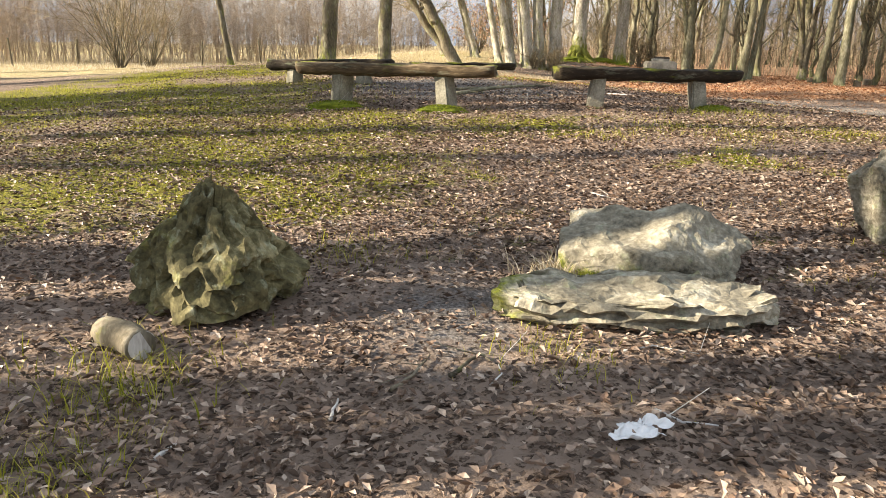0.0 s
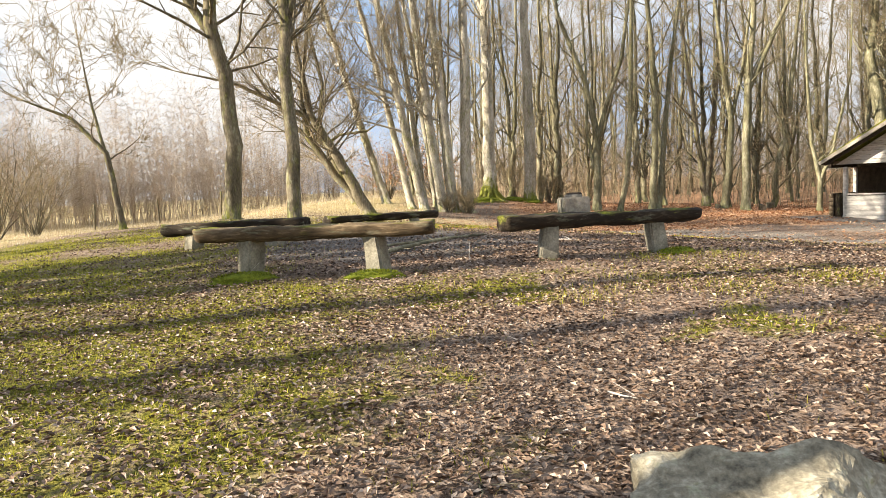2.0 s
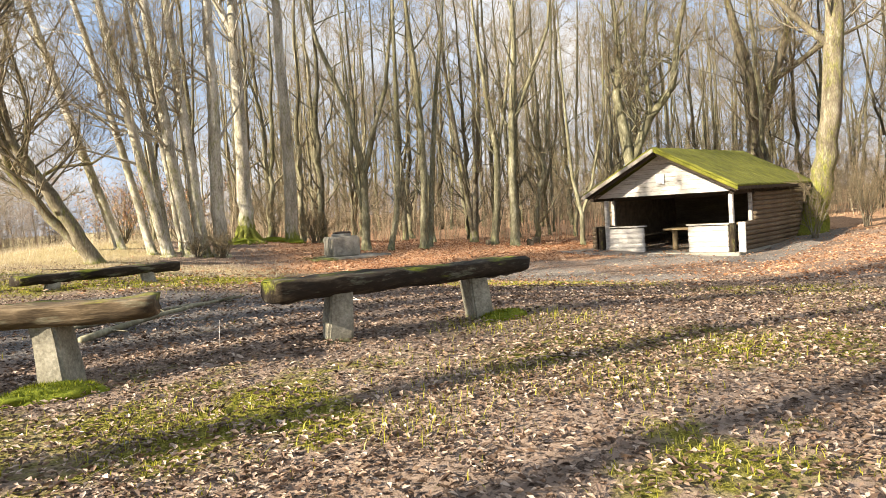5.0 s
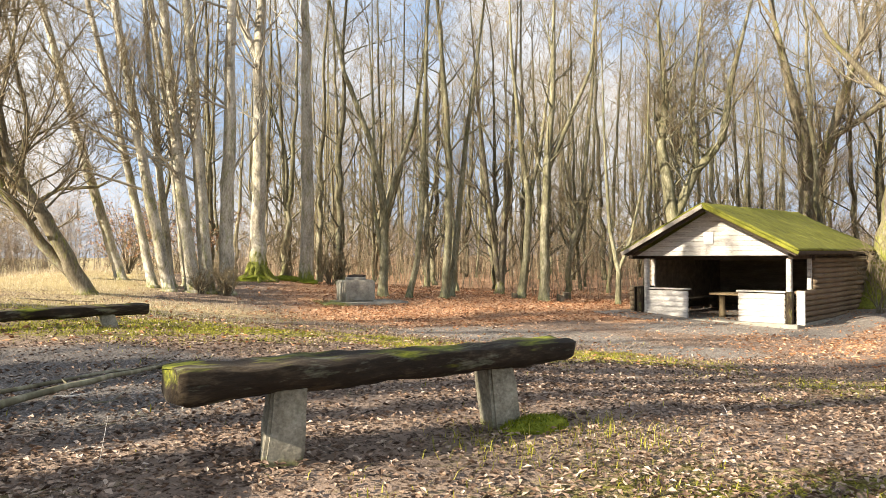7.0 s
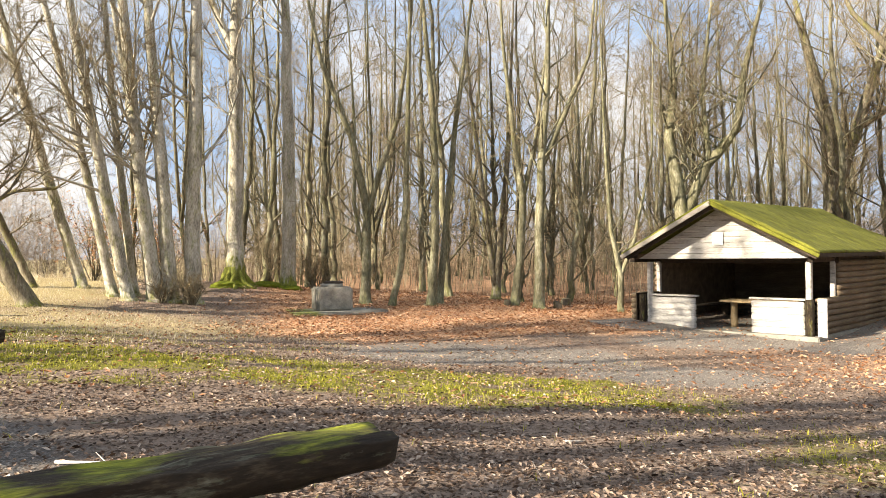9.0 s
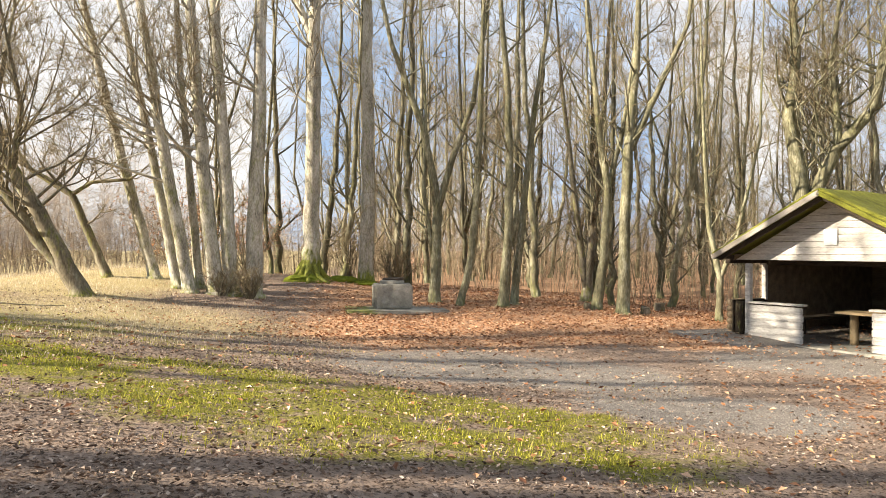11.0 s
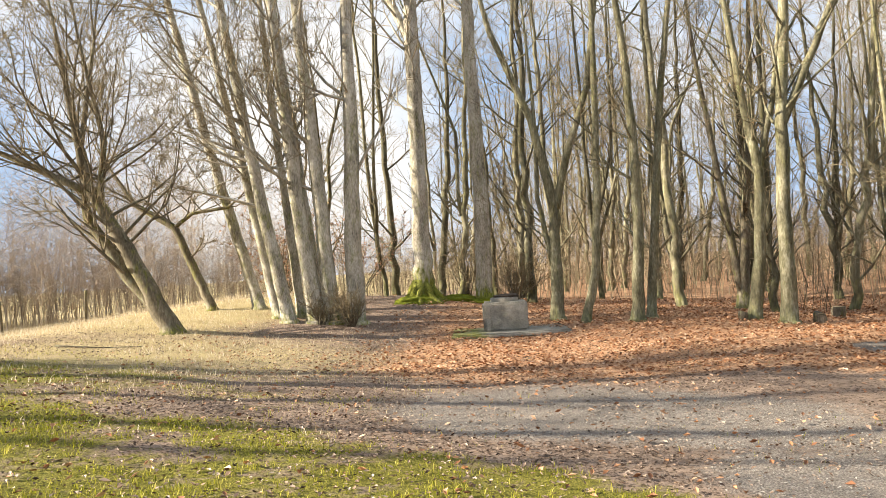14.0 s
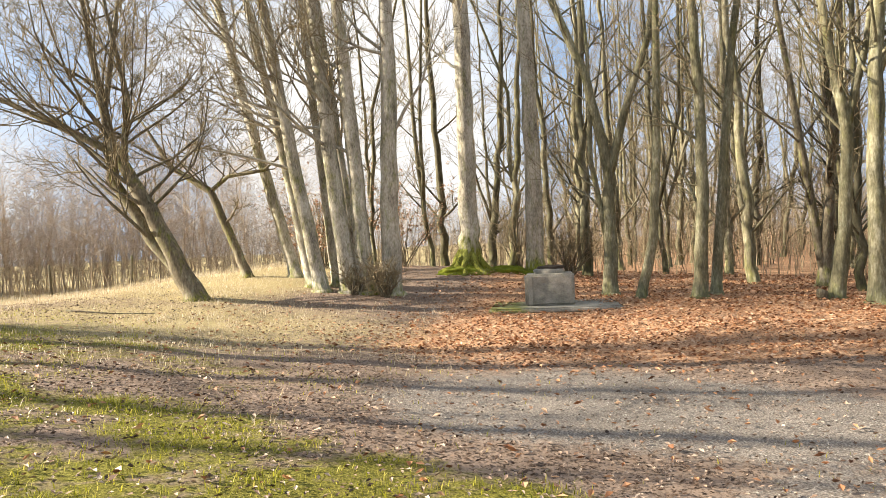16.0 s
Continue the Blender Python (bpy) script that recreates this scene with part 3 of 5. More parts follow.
def make_hut():
    hut = thing("hut", HUT, "open log shelter hut with bleached gable boards and mossy roof", "hut")
    W, L, EAVE, PEAK = 2.5, 7.2, 2.02, 3.40
    FR, OV, RX = 0.28, 0.5, 0.28   # RX: the roof reaches further out over one side wall
    # roof slopes with a mossy skin and pale barge boards
    run = math.hypot(2.66, PEAK - EAVE)
    ang = math.degrees(math.atan2(PEAK - EAVE, 2.66))
    for s in (-1, 1):
        bm = bmesh.new()
        bmesh.ops.create_grid(bm, x_segments=24, y_segments=60, size=0.5)
        bmesh.ops.scale(bm, vec=(run + 0.03, L + OV, 1), verts=bm.verts)
        ex = bmesh.ops.extrude_face_region(bm, geom=bm.faces[:])
        bmesh.ops.translate(bm, vec=(0, 0, 0.05), verts=[v for v in ex["geom"] if isinstance(v, bmesh.types.BMVert)])
        for v in bm.verts:
            if v.co.z > 0.02:
                v.co.z += 0.02 * noise.noise(v.co * 5) + 0.018 * noise.noise(v.co * 14) + 0.03 * noise.noise(v.co * 1.2)
        bmesh.ops.recalc_face_normals(bm, faces=bm.faces[:])
        part("roof_slope", bm, ROOFMOSS, hut, "moss-covered sloping roof", at(RX + s * 1.33, L / 2 - OV / 2, (EAVE + PEAK) / 2 + 0.03, 0, s * ang, 0))
        part("barge_board", box(run + 0.06, 0.035, 0.12 if s < 0 else 0.09, 0.006), GREYBOARD if s < 0 else ROOFMOSS, hut, "" if s < 0 else "barge board overgrown with moss", at(RX + s * 1.33, -OV - 0.02, (EAVE + PEAK) / 2 - 0.02, 0, s * ang, 0), False)
        for k in range(7):
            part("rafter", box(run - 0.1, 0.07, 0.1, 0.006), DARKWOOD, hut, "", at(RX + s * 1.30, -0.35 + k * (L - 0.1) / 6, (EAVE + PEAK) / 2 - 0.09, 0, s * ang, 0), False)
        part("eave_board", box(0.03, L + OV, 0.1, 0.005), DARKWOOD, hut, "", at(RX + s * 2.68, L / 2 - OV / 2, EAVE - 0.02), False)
    # gable boards, each a plank that follows the slope
    for y, mat in ((FR, PLANK), (L - 0.25, HUTLOG)):
        n = 9
        z0, z1 = 1.93, PEAK - 0.16
        h = (z1 - z0) / n
        for k in range(n):
            za, zb = z0 + k * h, z0 + (k + 1) * h - 0.008
            wa, wb = [2.5 * (z1 + 0.06 - z) / (z1 + 0.06 - z0) for z in (za, zb)]
            bm = bmesh.new()
            d = 0.028 + 0.006 * (k % 3)
            vs = [bm.verts.new(c) for c in ((-wa, 0, za), (wa, 0, za), (wb, 0, zb), (-wb, 0, zb), (-wa, d, za), (wa, d, za), (wb, d, zb), (-wb, d, zb))]
            for f in ((0, 1, 2, 3), (5, 4, 7, 6), (1, 5, 6, 2), (4, 0, 3, 7), (3, 2, 6, 7), (4, 5, 1, 0)):
                bm.faces.new([vs[i] for i in f])
            bmesh.ops.recalc_face_normals(bm, faces=bm.faces[:])
            part("gable_board", bm, mat, hut, "", at(RX * 0.7, y - d / 2, 0), False)
    part("notice_board", box(0.30, 0.03, 0.34, 0.005), PAPER, hut, "pale blank board on the gable", at(0.12, FR - 0.045, 2.45), False)
    # tie beams and posts; the inner beams are darker than the front one
    for y in (FR + 0.1, 1.75, L - 0.3):
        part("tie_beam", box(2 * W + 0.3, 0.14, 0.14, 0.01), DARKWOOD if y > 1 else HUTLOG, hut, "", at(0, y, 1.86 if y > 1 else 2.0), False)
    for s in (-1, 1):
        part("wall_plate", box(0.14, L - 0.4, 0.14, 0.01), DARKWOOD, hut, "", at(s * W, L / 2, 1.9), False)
        part("post", box(0.13, 0.13, 1.84, 0.012, 2, 0.006, 3), PLANK, hut, "bleached square post", at(2.42 if s > 0 else -1.98, FR + 0.04, 0.92), False)
        part("post", box(0.12, 0.12, 1.0, 0.012), PLANK, hut, "", at(s * 2.5, 1.7, 1.38), False)
    # low front walls of planks with a cap, and round end logs
    for x0, x1 in ((-1.96, -0.56), (1.0, 2.32)):
        for k in range(5):
            part("front_plank", box(x1 - x0, 0.1, 0.165, 0.02, 1, 0.006, k + x0), PLANK, hut, "", at((x0 + x1) / 2, FR + 0.02 * (k % 2) * 0.3, 0.09 + k * 0.168), False)
        part("cap_board", box(x1 - x0 + 0.08, 0.22, 0.045, 0.008), PLANK, hut, "", at((x0 + x1) / 2, FR + 0.03, 0.90), False)
    for x in (-2.18, 2.46):
        part("end_log", log_beam(0.92, 0.105, x), LOGWOOD, hut, "mossy upright log", at(x, FR - 0.04, 0.45, 0, 90, 0))
    part("corner_board", box(0.22, 0.06, 0.95, 0.01), PLANK, hut, "", at(2.74, FR + 0.0, 0.47), False)
    # log walls
    rows = 12
    for s in (-1, 1):
        for k in range(rows):
            low = k < 6
            y0, y1 = (FR + 0.12, L - 0.3) if low else (1.72, L - 0.3)
            part("wall_log", log_beam(y1 - y0, 0.083, 50 * s + k, 8), HUTLOG, hut, "", at(s * (W + 0.09), (y0 + y1) / 2, 0.08 + k * 0.155, 0, 0, 90))
        # unseen top of this lining added above the logs, keeps low sun out
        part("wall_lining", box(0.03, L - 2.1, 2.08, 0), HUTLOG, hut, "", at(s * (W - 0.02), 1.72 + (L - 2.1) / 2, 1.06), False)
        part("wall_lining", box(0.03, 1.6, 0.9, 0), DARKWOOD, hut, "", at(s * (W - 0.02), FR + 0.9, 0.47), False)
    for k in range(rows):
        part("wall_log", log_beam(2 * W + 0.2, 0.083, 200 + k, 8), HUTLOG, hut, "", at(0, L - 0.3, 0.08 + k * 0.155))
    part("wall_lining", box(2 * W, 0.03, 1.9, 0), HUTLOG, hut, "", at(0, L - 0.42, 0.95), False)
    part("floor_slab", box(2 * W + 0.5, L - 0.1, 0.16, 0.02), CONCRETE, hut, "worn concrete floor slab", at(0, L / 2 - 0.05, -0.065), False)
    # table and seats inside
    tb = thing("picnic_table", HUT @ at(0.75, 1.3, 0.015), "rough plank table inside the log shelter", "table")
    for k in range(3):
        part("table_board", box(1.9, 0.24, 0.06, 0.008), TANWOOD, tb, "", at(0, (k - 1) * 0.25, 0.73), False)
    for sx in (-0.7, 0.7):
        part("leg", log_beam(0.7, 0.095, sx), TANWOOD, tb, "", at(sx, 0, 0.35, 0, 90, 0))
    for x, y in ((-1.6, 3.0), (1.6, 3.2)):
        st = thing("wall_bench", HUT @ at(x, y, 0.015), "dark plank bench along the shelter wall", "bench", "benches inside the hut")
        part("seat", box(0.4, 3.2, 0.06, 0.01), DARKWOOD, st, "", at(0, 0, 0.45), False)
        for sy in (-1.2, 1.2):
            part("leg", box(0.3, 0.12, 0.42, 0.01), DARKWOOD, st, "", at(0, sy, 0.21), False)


make_hut()


# ---- log benches on stone legs ----
def make_bench(label, left, right, top_l, top_r, legs, mossy, seed, thick=0.17, depth=0.34, moss_feet=(), wood=None):
    rng = random.Random(seed)
    a, b = Vector((*left, 0)), Vector((*right, 0))
    mid, ang = (a + b) / 2, math.degrees(math.atan2(b.y - a.y, b.x - a.x))
    n = (b - a).length
    zg = gz(mid.x, mid.y)
    e = thing("log_bench", pose(mid.x, mid.y, zg, 0, 0, ang), label, "bench", "log benches in a ring")
    # half log: flat worn top, rounded belly, chipped ends
    s = Shape()
    rings, m = 60, 18
    for i in range(rings):
        t = i / (rings - 1)
        x = (t - 0.5) * n
        z = (top_l + (top_r - top_l) * t) - zg
        grow = 1 + 0.05 * math.sin(3 * t + seed) + 0.03 * noise.noise(Vector((x * 2, seed, 0)))
        if i in (0, rings - 1):
            grow *= 0.9
        for k in range(m):
            c = 2 * math.pi * k / m
            yy, zz = math.copysign(abs(math.cos(c)) ** 0.5, math.cos(c)) * depth / 2, math.sin(c)
            zz = zz * 0.025 if zz > 0 else -(abs(zz) ** 0.55) * thick * 0.95
            q = Vector((x, yy * grow, z + zz * grow - 0.015))
            q += noise.noise_vector(Vector((x * 2.5, yy * 9, zz * 9 + seed * 3))) * 0.026 + noise.noise_vector(Vector((x * 7, yy * 30, zz * 30 + seed))) * 0.014
            s.v.append(q)
            s.w.append(mossy * (0.5 if math.sin(c) > 0.05 else 0.16 if math.sin(c) > -0.4 else 0.0) + 0.4 * noise.noise(q * 3.1))
    for i in range(rings - 1):
        for k in range(m):
            s.f.append((i * m + k, i * m + (k + 1) % m, (i + 1) * m + (k + 1) % m, (i + 1) * m + k))
    s.f.append(tuple(reversed(range(m))))
    s.f.append(tuple((rings - 1) * m + k for k in range(m)))
    part("seat_log", s, wood or LOGWOOD, e, "split log seat, dark, mossy on top")
    for k, t in enumerate(legs):
        x = (t - 0.5) * n
        wx = a + (b - a) * t
        foot = gz(wx.x, wx.y) - zg - 0.06
        z = (top_l + (top_r - top_l) * t) - zg - thick * 0.75
        bm = box(0.20, 0.26, z - foot, 0.018, 3, 0.02, seed + k)
        for v in bm.verts:
            u = v.co.z / (z - foot) + 0.5
            v.co.x *= 1.12 - 0.2 * u
            v.co.x += (-0.07 if k % 2 else 0.05) * (u - 0.5)
        part("stone_leg", bm, LEGSTONE, e, "grey stone leg", pose(x, 0.01, (z + foot) / 2, 0, 0, rng.uniform(-24, -10)), False,
             moss=lambda c, hh=z - foot: 0.6 - 1.6 * (c.z / hh + 0.5))
    for t, size in moss_feet:
        p = a + (b - a) * t
        side = Vector((b.y - a.y, a.x - b.x, 0)).normalized() * 0.2
        moss_mound(p.x + side.x, p.y + side.y, size, seed + int(t * 10))
    return e


def moss_mound(x, y, size, seed, label="bright green moss cushion at the foot of a bench leg"):
    """A low cushion of moss with short fronds."""
    bm = bmesh.new()
    bmesh.ops.create_icosphere(bm, subdivisions=4, radius=1)
    for v in list(bm.verts):
        v.co = Vector((v.co.x * size * 1.5, v.co.y * size * 0.7, v.co.z * size * 0.42)) * (1 + 0.25 * noise.noise(v.co * 2 + Vector((seed, 0, 0))))
        v.co += noise.noise_vector(v.co * 25) * 0.012
    e = thing("moss_cushion", pose(x, y, gz(x, y) - 0.005, 0, 0, seed * 31 % 40), label, "moss", "moss cushions")
    part("cushion", bm, MOSS, e)
    rng = random.Random(seed)
    s = Shape()
    for _ in range(900):
        a, r = rng.uniform(0, 6.283), math.sqrt(rng.random())
        p = Vector((math.cos(a) * r * size * 1.5, math.sin(a) * r * size * 0.7, size * 0.42 * math.sqrt(max(0, 1 - r * r)) * 0.97))
        d = Vector((rng.uniform(-1, 1), rng.uniform(-1, 1), 1.4)).normalized() * rng.uniform(0.015, 0.04)
        w = Vector((rng.uniform(-1, 1), rng.uniform(-1, 1), 0)).normalized() * 0.004
        i = len(s.v)
        s.v += [p - w, p + w, p + d]
        s.w += [0, 0, 0]
        s.f.append((i, i + 1, i + 2))
    part("frond_cover", s, MOSSBLADE, e)


make_bench("old split-log bench, cracked brown seat on two stone legs", (-3.38, 9.36), (-0.58, 9.02), 0.86, 0.86, (0.22, 0.76), 0.55, 1, thick=0.145, moss_feet=((0.21, 0.27), (0.76, 0.22)), wood=LOGWOOD_PALE)
make_bench("dark split-log bench beside the meadow on stone legs", (-5.16, 12.75), (-2.7, 12.2), 0.82, 0.86, (0.2, 0.78), 0.35, 2)
make_bench("moss-topped split-log bench on two stone legs", (0.22, 9.40), (2.84, 10.50), 0.85, 0.80, (0.22, 0.78), 0.6, 3, thick=0.165, moss_feet=((0.83, 0.2),))
make_bench("thin dark log bench on stone legs at the ring's far side", (-3.0, 15.6), (-0.85, 17.3), 0.74, 0.72, (0.2, 0.8), 0.5, 4, thick=0.14)


# ---- rocks ----
def make_rock(label, x, y, size, mat, seed, sharp=1.0, turn=0.0, shape=None, moss=None, sink=0.08, detail=5, name="boulder"):
    bm = bmesh.new()
    bmesh.ops.create_icosphere(bm, subdivisions=detail, radius=1)
    off = Vector((seed * 3.7, seed * 1.3, 0))
    rs = random.Random(seed)
    cuts = [(Vector((rs.gauss(0, 1), rs.gauss(0, 1), rs.gauss(0, 0.8))).normalized(), rs.uniform(0.62, 0.9)) for _ in range(int(11 * sharp))]
    for v in bm.verts:
        d = v.co.normalized()
        r = 1 + 0.22 * noise.noise(d * 1.1 + off) + 0.12 * noise.noise(d * 2.7 + off)
        # chipped facets
        r += 0.05 * noise.fractal(d * 5 + off, 0.8, 2.0, 4)
        p = d * r
        for nn, dd in cuts:
            over = nn.dot(p) - dd
            if over > 0:
                p = p - nn * over * 0.92
        if shape:
            p = shape(p)
        v.co = Vector((p.x * size[0], p.y * size[1], p.z * size[2]))
        v.co += noise.noise_vector(v.co * 8 + off) * 0.022 + noise.noise_vector(v.co * 18 + off) * 0.012 + noise.noise_vector(v.co * 38 + off) * 0.006
    ob = part(name, bm, mat, None, "", pose(x, y, gz(x, y) + size[2] - sink, 0, 0, turn), False, moss=moss)
    return tagged(ob, label, "boulder", "boulders at the entrance")


def pyramid(p):
    h = (p.z + 1) / 2
    k = max(0.13, 1.16 - 1.02 * h)
    q = Vector((p.x * k * 1.15 + 0.05 * h, p.y * k * 1.1, p.z))
    pit = noise.noise(p * 3.1 + Vector((4, 1, 2)))
    return q * (1 - 0.75 * max(0.0, pit - 0.12)) * (1 - 0.5 * max(0.0, noise.noise(p * 6.3) - 0.16))


def squared(v, k):
    return math.copysign(abs(v) ** k, v)


def wedge(p):
    """Angular: a wide tilted top, a sheared end and a ridge at the back."""
    q = Vector((squared(p.x, 0.8), squared(p.y, 0.8), squared(p.z, 0.8)))
    for n, d in (((-0.30, -0.42, 0.86), 0.22), ((0.70, -0.40, 0.60), 0.40), ((-0.85, -0.2, 0.45), 0.78), ((0.1, 0.8, 0.6), 0.60), ((-0.25, -0.93, 0.25), 0.60), ((0.55, -0.8, 0.1), 0.66)):
        n = Vector(n).normalized()
        over = n.dot(q) - d
        if over > 0:
            q -= n * over * 0.95
    return q + noise.noise_vector(q * 2.3) * 0.10


def slab(p):
    """Flat and layered, with broken steps along its top."""
    q = Vector((squared(p.x, 0.75), squared(p.y, 0.6), squared(p.z, 0.6)))
    top = 0.42 + 0.3 * noise.noise(Vector((q.x * 2.1, q.y * 1.3, 3))) + 0.16 * noise.noise(Vector((q.x * 6, q.y * 4, 1)))
    top = 0.7 * round(top * 5) / 5 + 0.3 * top - 0.12 * q.y * -1
    q.z = min(q.z, top)
    layer = 0.09 * math.sin(q.z * 14 + 3 * noise.noise(Vector((q.x * 2, 0, 0))))
    return Vector((q.x * (1 + 0.4 * layer), q.y * (1 + layer), q.z)) + noise.noise_vector(q * 7) * 0.05


make_rock("pointed pitted boulder with dark hollows and moss", -1.47, 2.40, (0.53, 0.42, 0.41), STONE_DARK, 2, 0.3, 15, pyramid, lambda c: 0.14 + 0.35 * noise.noise(c * 4), 0.14)
make_rock("pale angular boulder with moss at its foot", 0.82, 3.22, (0.60, 0.42, 0.32), STONE, 5, 0.2, -8, wedge, lambda c: max(0.0, 0.55 - 3.5 * (c.z + 0.2)) * (c.y < 0) * (c.x < 0.2) + 0.3 * noise.noise(c * 6), 0.12)
make_rock("long flat pale stone slab lying on the leaves", 0.66, 2.62, (0.66, 0.26, 0.14), STONE, 9, 0.0, 4, slab, lambda c: max(0.0, min(0.45, -1.2 * (c.x + 0.3))) + 0.3 * noise.noise(c * 5), 0.07)
make_rock("tall grey boulder at the edge of the entrance", 2.50, 3.95, (0.36, 0.33, 0.35), STONE, 12, 0.8, 30, None, lambda c: 0.2, 0.1)

log = thing("log_piece", pose(-1.64, 1.83, gz(-1.64, 1.83) + 0.055, 0, 0, -28), "short sawn log piece beside the pointed boulder", "log")
part("bark", log_beam(0.30, 0.075, 4, 12), BARK_DARK, log)
for s_ in (-1, 1):
    bm_ = bmesh.new()
    bmesh.ops.create_circle(bm_, cap_ends=True, segments=12, radius=0.069)
    part("cut_end", bm_, PLANK, log, "pale sawn end grain", pose(s_ * 0.153, 0, 0, 0, 90 * s_, 0), False)


def make_block():
    """Square concrete fire block with a chipped corner, a rim and a lid, on a slab."""
    x, y = 4.27, 30.45
    z = gz(x, y)
    pad = thing("concrete_pad", pose(x + 0.1, y - 0.1, z, 0, 0, 8), "flat concrete pad under the block, partly overgrown", "slab")
    part("slab", box(2.9, 1.9, 0.12, 0.03, 4, 0.03, 2), CONCRETE, pad, moss=lambda c: 0.55 if c.x < -0.7 else 0.1)
    e = thing("fire_block", pose(x, y, z + 0.055, 0, 0, 7), "grey concrete block hearth with round rim on top", "hearth")
    bm = box(1.12, 0.95, 0.72, 0.05, 3, 0.015, 5)
    part("body", bm, CONCRETE, e, "", pose(0, 0, 0.36), False, moss=lambda c: 0.15)
    part("corner_strip", box(0.10, 0.05, 0.66, 0.012), CONCRETE, e, "", pose(-0.42, -0.485, 0.34), False)
    s = Shape()
    ring = [(0.34, 0.70), (0.36, 0.80), (0.30, 0.83), (0.26, 0.80), (0.24, 0.72)]
    for r, h in ring:
        for k in range(24):
            a = k * math.pi / 12
            s.v.append(Vector((math.cos(a) * r, math.sin(a) * r, h)) + noise.noise_vector(Vector((k, r * 9, 0))) * 0.01)
            s.w.append(0.1)
    for i in range(len(ring) - 1):
        for k in range(24):
            s.f.append((i * 24 + k, i * 24 + (k + 1) % 24, (i + 1) * 24 + (k + 1) % 24, (i + 1) * 24 + k))
    s.f.append(tuple(4 * 24 + k for k in range(24)))
    part("rim", s, CONCRETE, e, "raised round rim")
    bm = bmesh.new()
    bmesh.ops.create_cone(bm, cap_ends=True, segments=28, radius1=0.33, radius2=0.30, depth=0.05)
    for v in bm.verts:
        v.co.z += 0.012 * noise.noise(v.co * 6)
    part("lid", bm, DARKWOOD, e, "dark round lid", pose(0.04, 0.02, 0.855, 3, -2, 0), False)


make_block()

# ---- the trees that stand singly ----
ROW = "slender beeches in a row"
tree("grey tree with lichen beside the meadow", -7.0, 22.1, [[(0, 0, 0, 0.26), (0.25, 0, 2.2, 0.23), (0.1, 0, 4.2, 0.21), (-0.2, 0, 5.6, 0.19), (-0.1, 0.1, 8, 0.15), (0.1, 0, 12, 0.06)],
      [(-0.2, 0, 5.4, 0.15), (-0.8, 0, 6.3, 0.12), (-1.7, 0.2, 8.5, 0.07), (-2.4, 0.3, 11, 0.03)]], 11, branches=16, start=0.42, reach=3.6, depth=3, bark=BARK_DARK, level=0.1)
tree("grey forked tree behind the log benches", -4.94, 21.2, [[(0, 0, 0, 0.21), (0.1, 0, 2, 0.185), (0, 0, 4.2, 0.175), (0.15, 0, 5.6, 0.165), (-0.3, 0, 8, 0.11), (-0.7, 0, 12, 0.05)],
      [(0.1, 0, 5.4, 0.13), (0.6, 0, 6.8, 0.10), (1.3, 0.2, 9, 0.07), (1.6, 0.3, 12, 0.03)]], 12, branches=16, start=0.38, reach=3.4, depth=3, bark=BARK_DARK, level=0.1)
tree("leaning tree with many ascending limbs at the meadow edge", -3.75, 28.4, [
      [(0, 0, 0, 0.27), (-0.45, -0.1, 1.05, 0.21), (-1.2, -0.2, 2.5, 0.175), (-1.9, -0.3, 3.7, 0.135), (-2.1, -0.4, 5.2, 0.09), (-2.6, -0.5, 8.5, 0.03)],
      [(-0.3, 0.0, 0.5, 0.16), (-1.15, 0.0, 1.5, 0.15), (-2.1, -0.1, 3.0, 0.12), (-2.3, 0, 4.6, 0.08), (-1.8, 0.1, 7.5, 0.04)],
      [(-1.9, -0.3, 3.6, 0.10), (-3.0, -0.5, 4.2, 0.085), (-4.6, -0.7, 5.0, 0.055), (-6.6, -0.9, 5.5, 0.02)],
      [(-1.6, -0.3, 3.2, 0.09), (-1.4, -0.3, 4.8, 0.07), (-1.9, -0.4, 7.5, 0.035), (-2.2, -0.4, 9.5, 0.015)]], 13, branches=17, start=0.4, reach=3.4, depth=3, bark=BARK_DARK, level=0.2)
tree("small leaning tree with a crooked limb", -4.85, 32.6, [[(0, 0, 0, 0.15), (-0.4, 0, 1.0, 0.13), (-1.1, 0, 2.6, 0.11), (-2.4, 0, 3.4, 0.08), (-3.6, 0.2, 5.0, 0.03)],
      [(-1.1, 0, 2.6, 0.07), (-0.5, 0, 3.0, 0.06), (0.7, 0, 3.1, 0.05), (1.0, 0, 3.3, 0.02)]], 14, branches=10, start=0.4, reach=2.6, depth=3, bark=BARK_DARK)
row = [(-3.49, 33.0, -3.2, 15, 0.13), (-1.75, 31.0, -2.1, 15, 0.14), (-1.75, 32.0, -1.0, 14, 0.10), (-1.02, 31.14, -1.2, 15, 0.17), (-0.54, 31.2, -0.9, 15, 0.165), (0.0, 31.47, 0.25, 15, 0.19), (-2.3, 31.6, -2.7, 14, 0.11), (-1.3, 32.4, -1.6, 14, 0.10)]
for k, (x_, y_, lean_, h_, r_) in enumerate(row):
    tree("tall slender pale beech trunk in a leaning row", x_, y_, [stem(lean_ * 1.15, 0.3, h_, r_ * 1.42, 0.22 - 0.05 * k, 3.14)], 20 + k, ROW, branches=14, start=0.33, reach=4.0, depth=3, moss_to=0.6, level=0.0, bias=(-0.7, -0.2, 0))
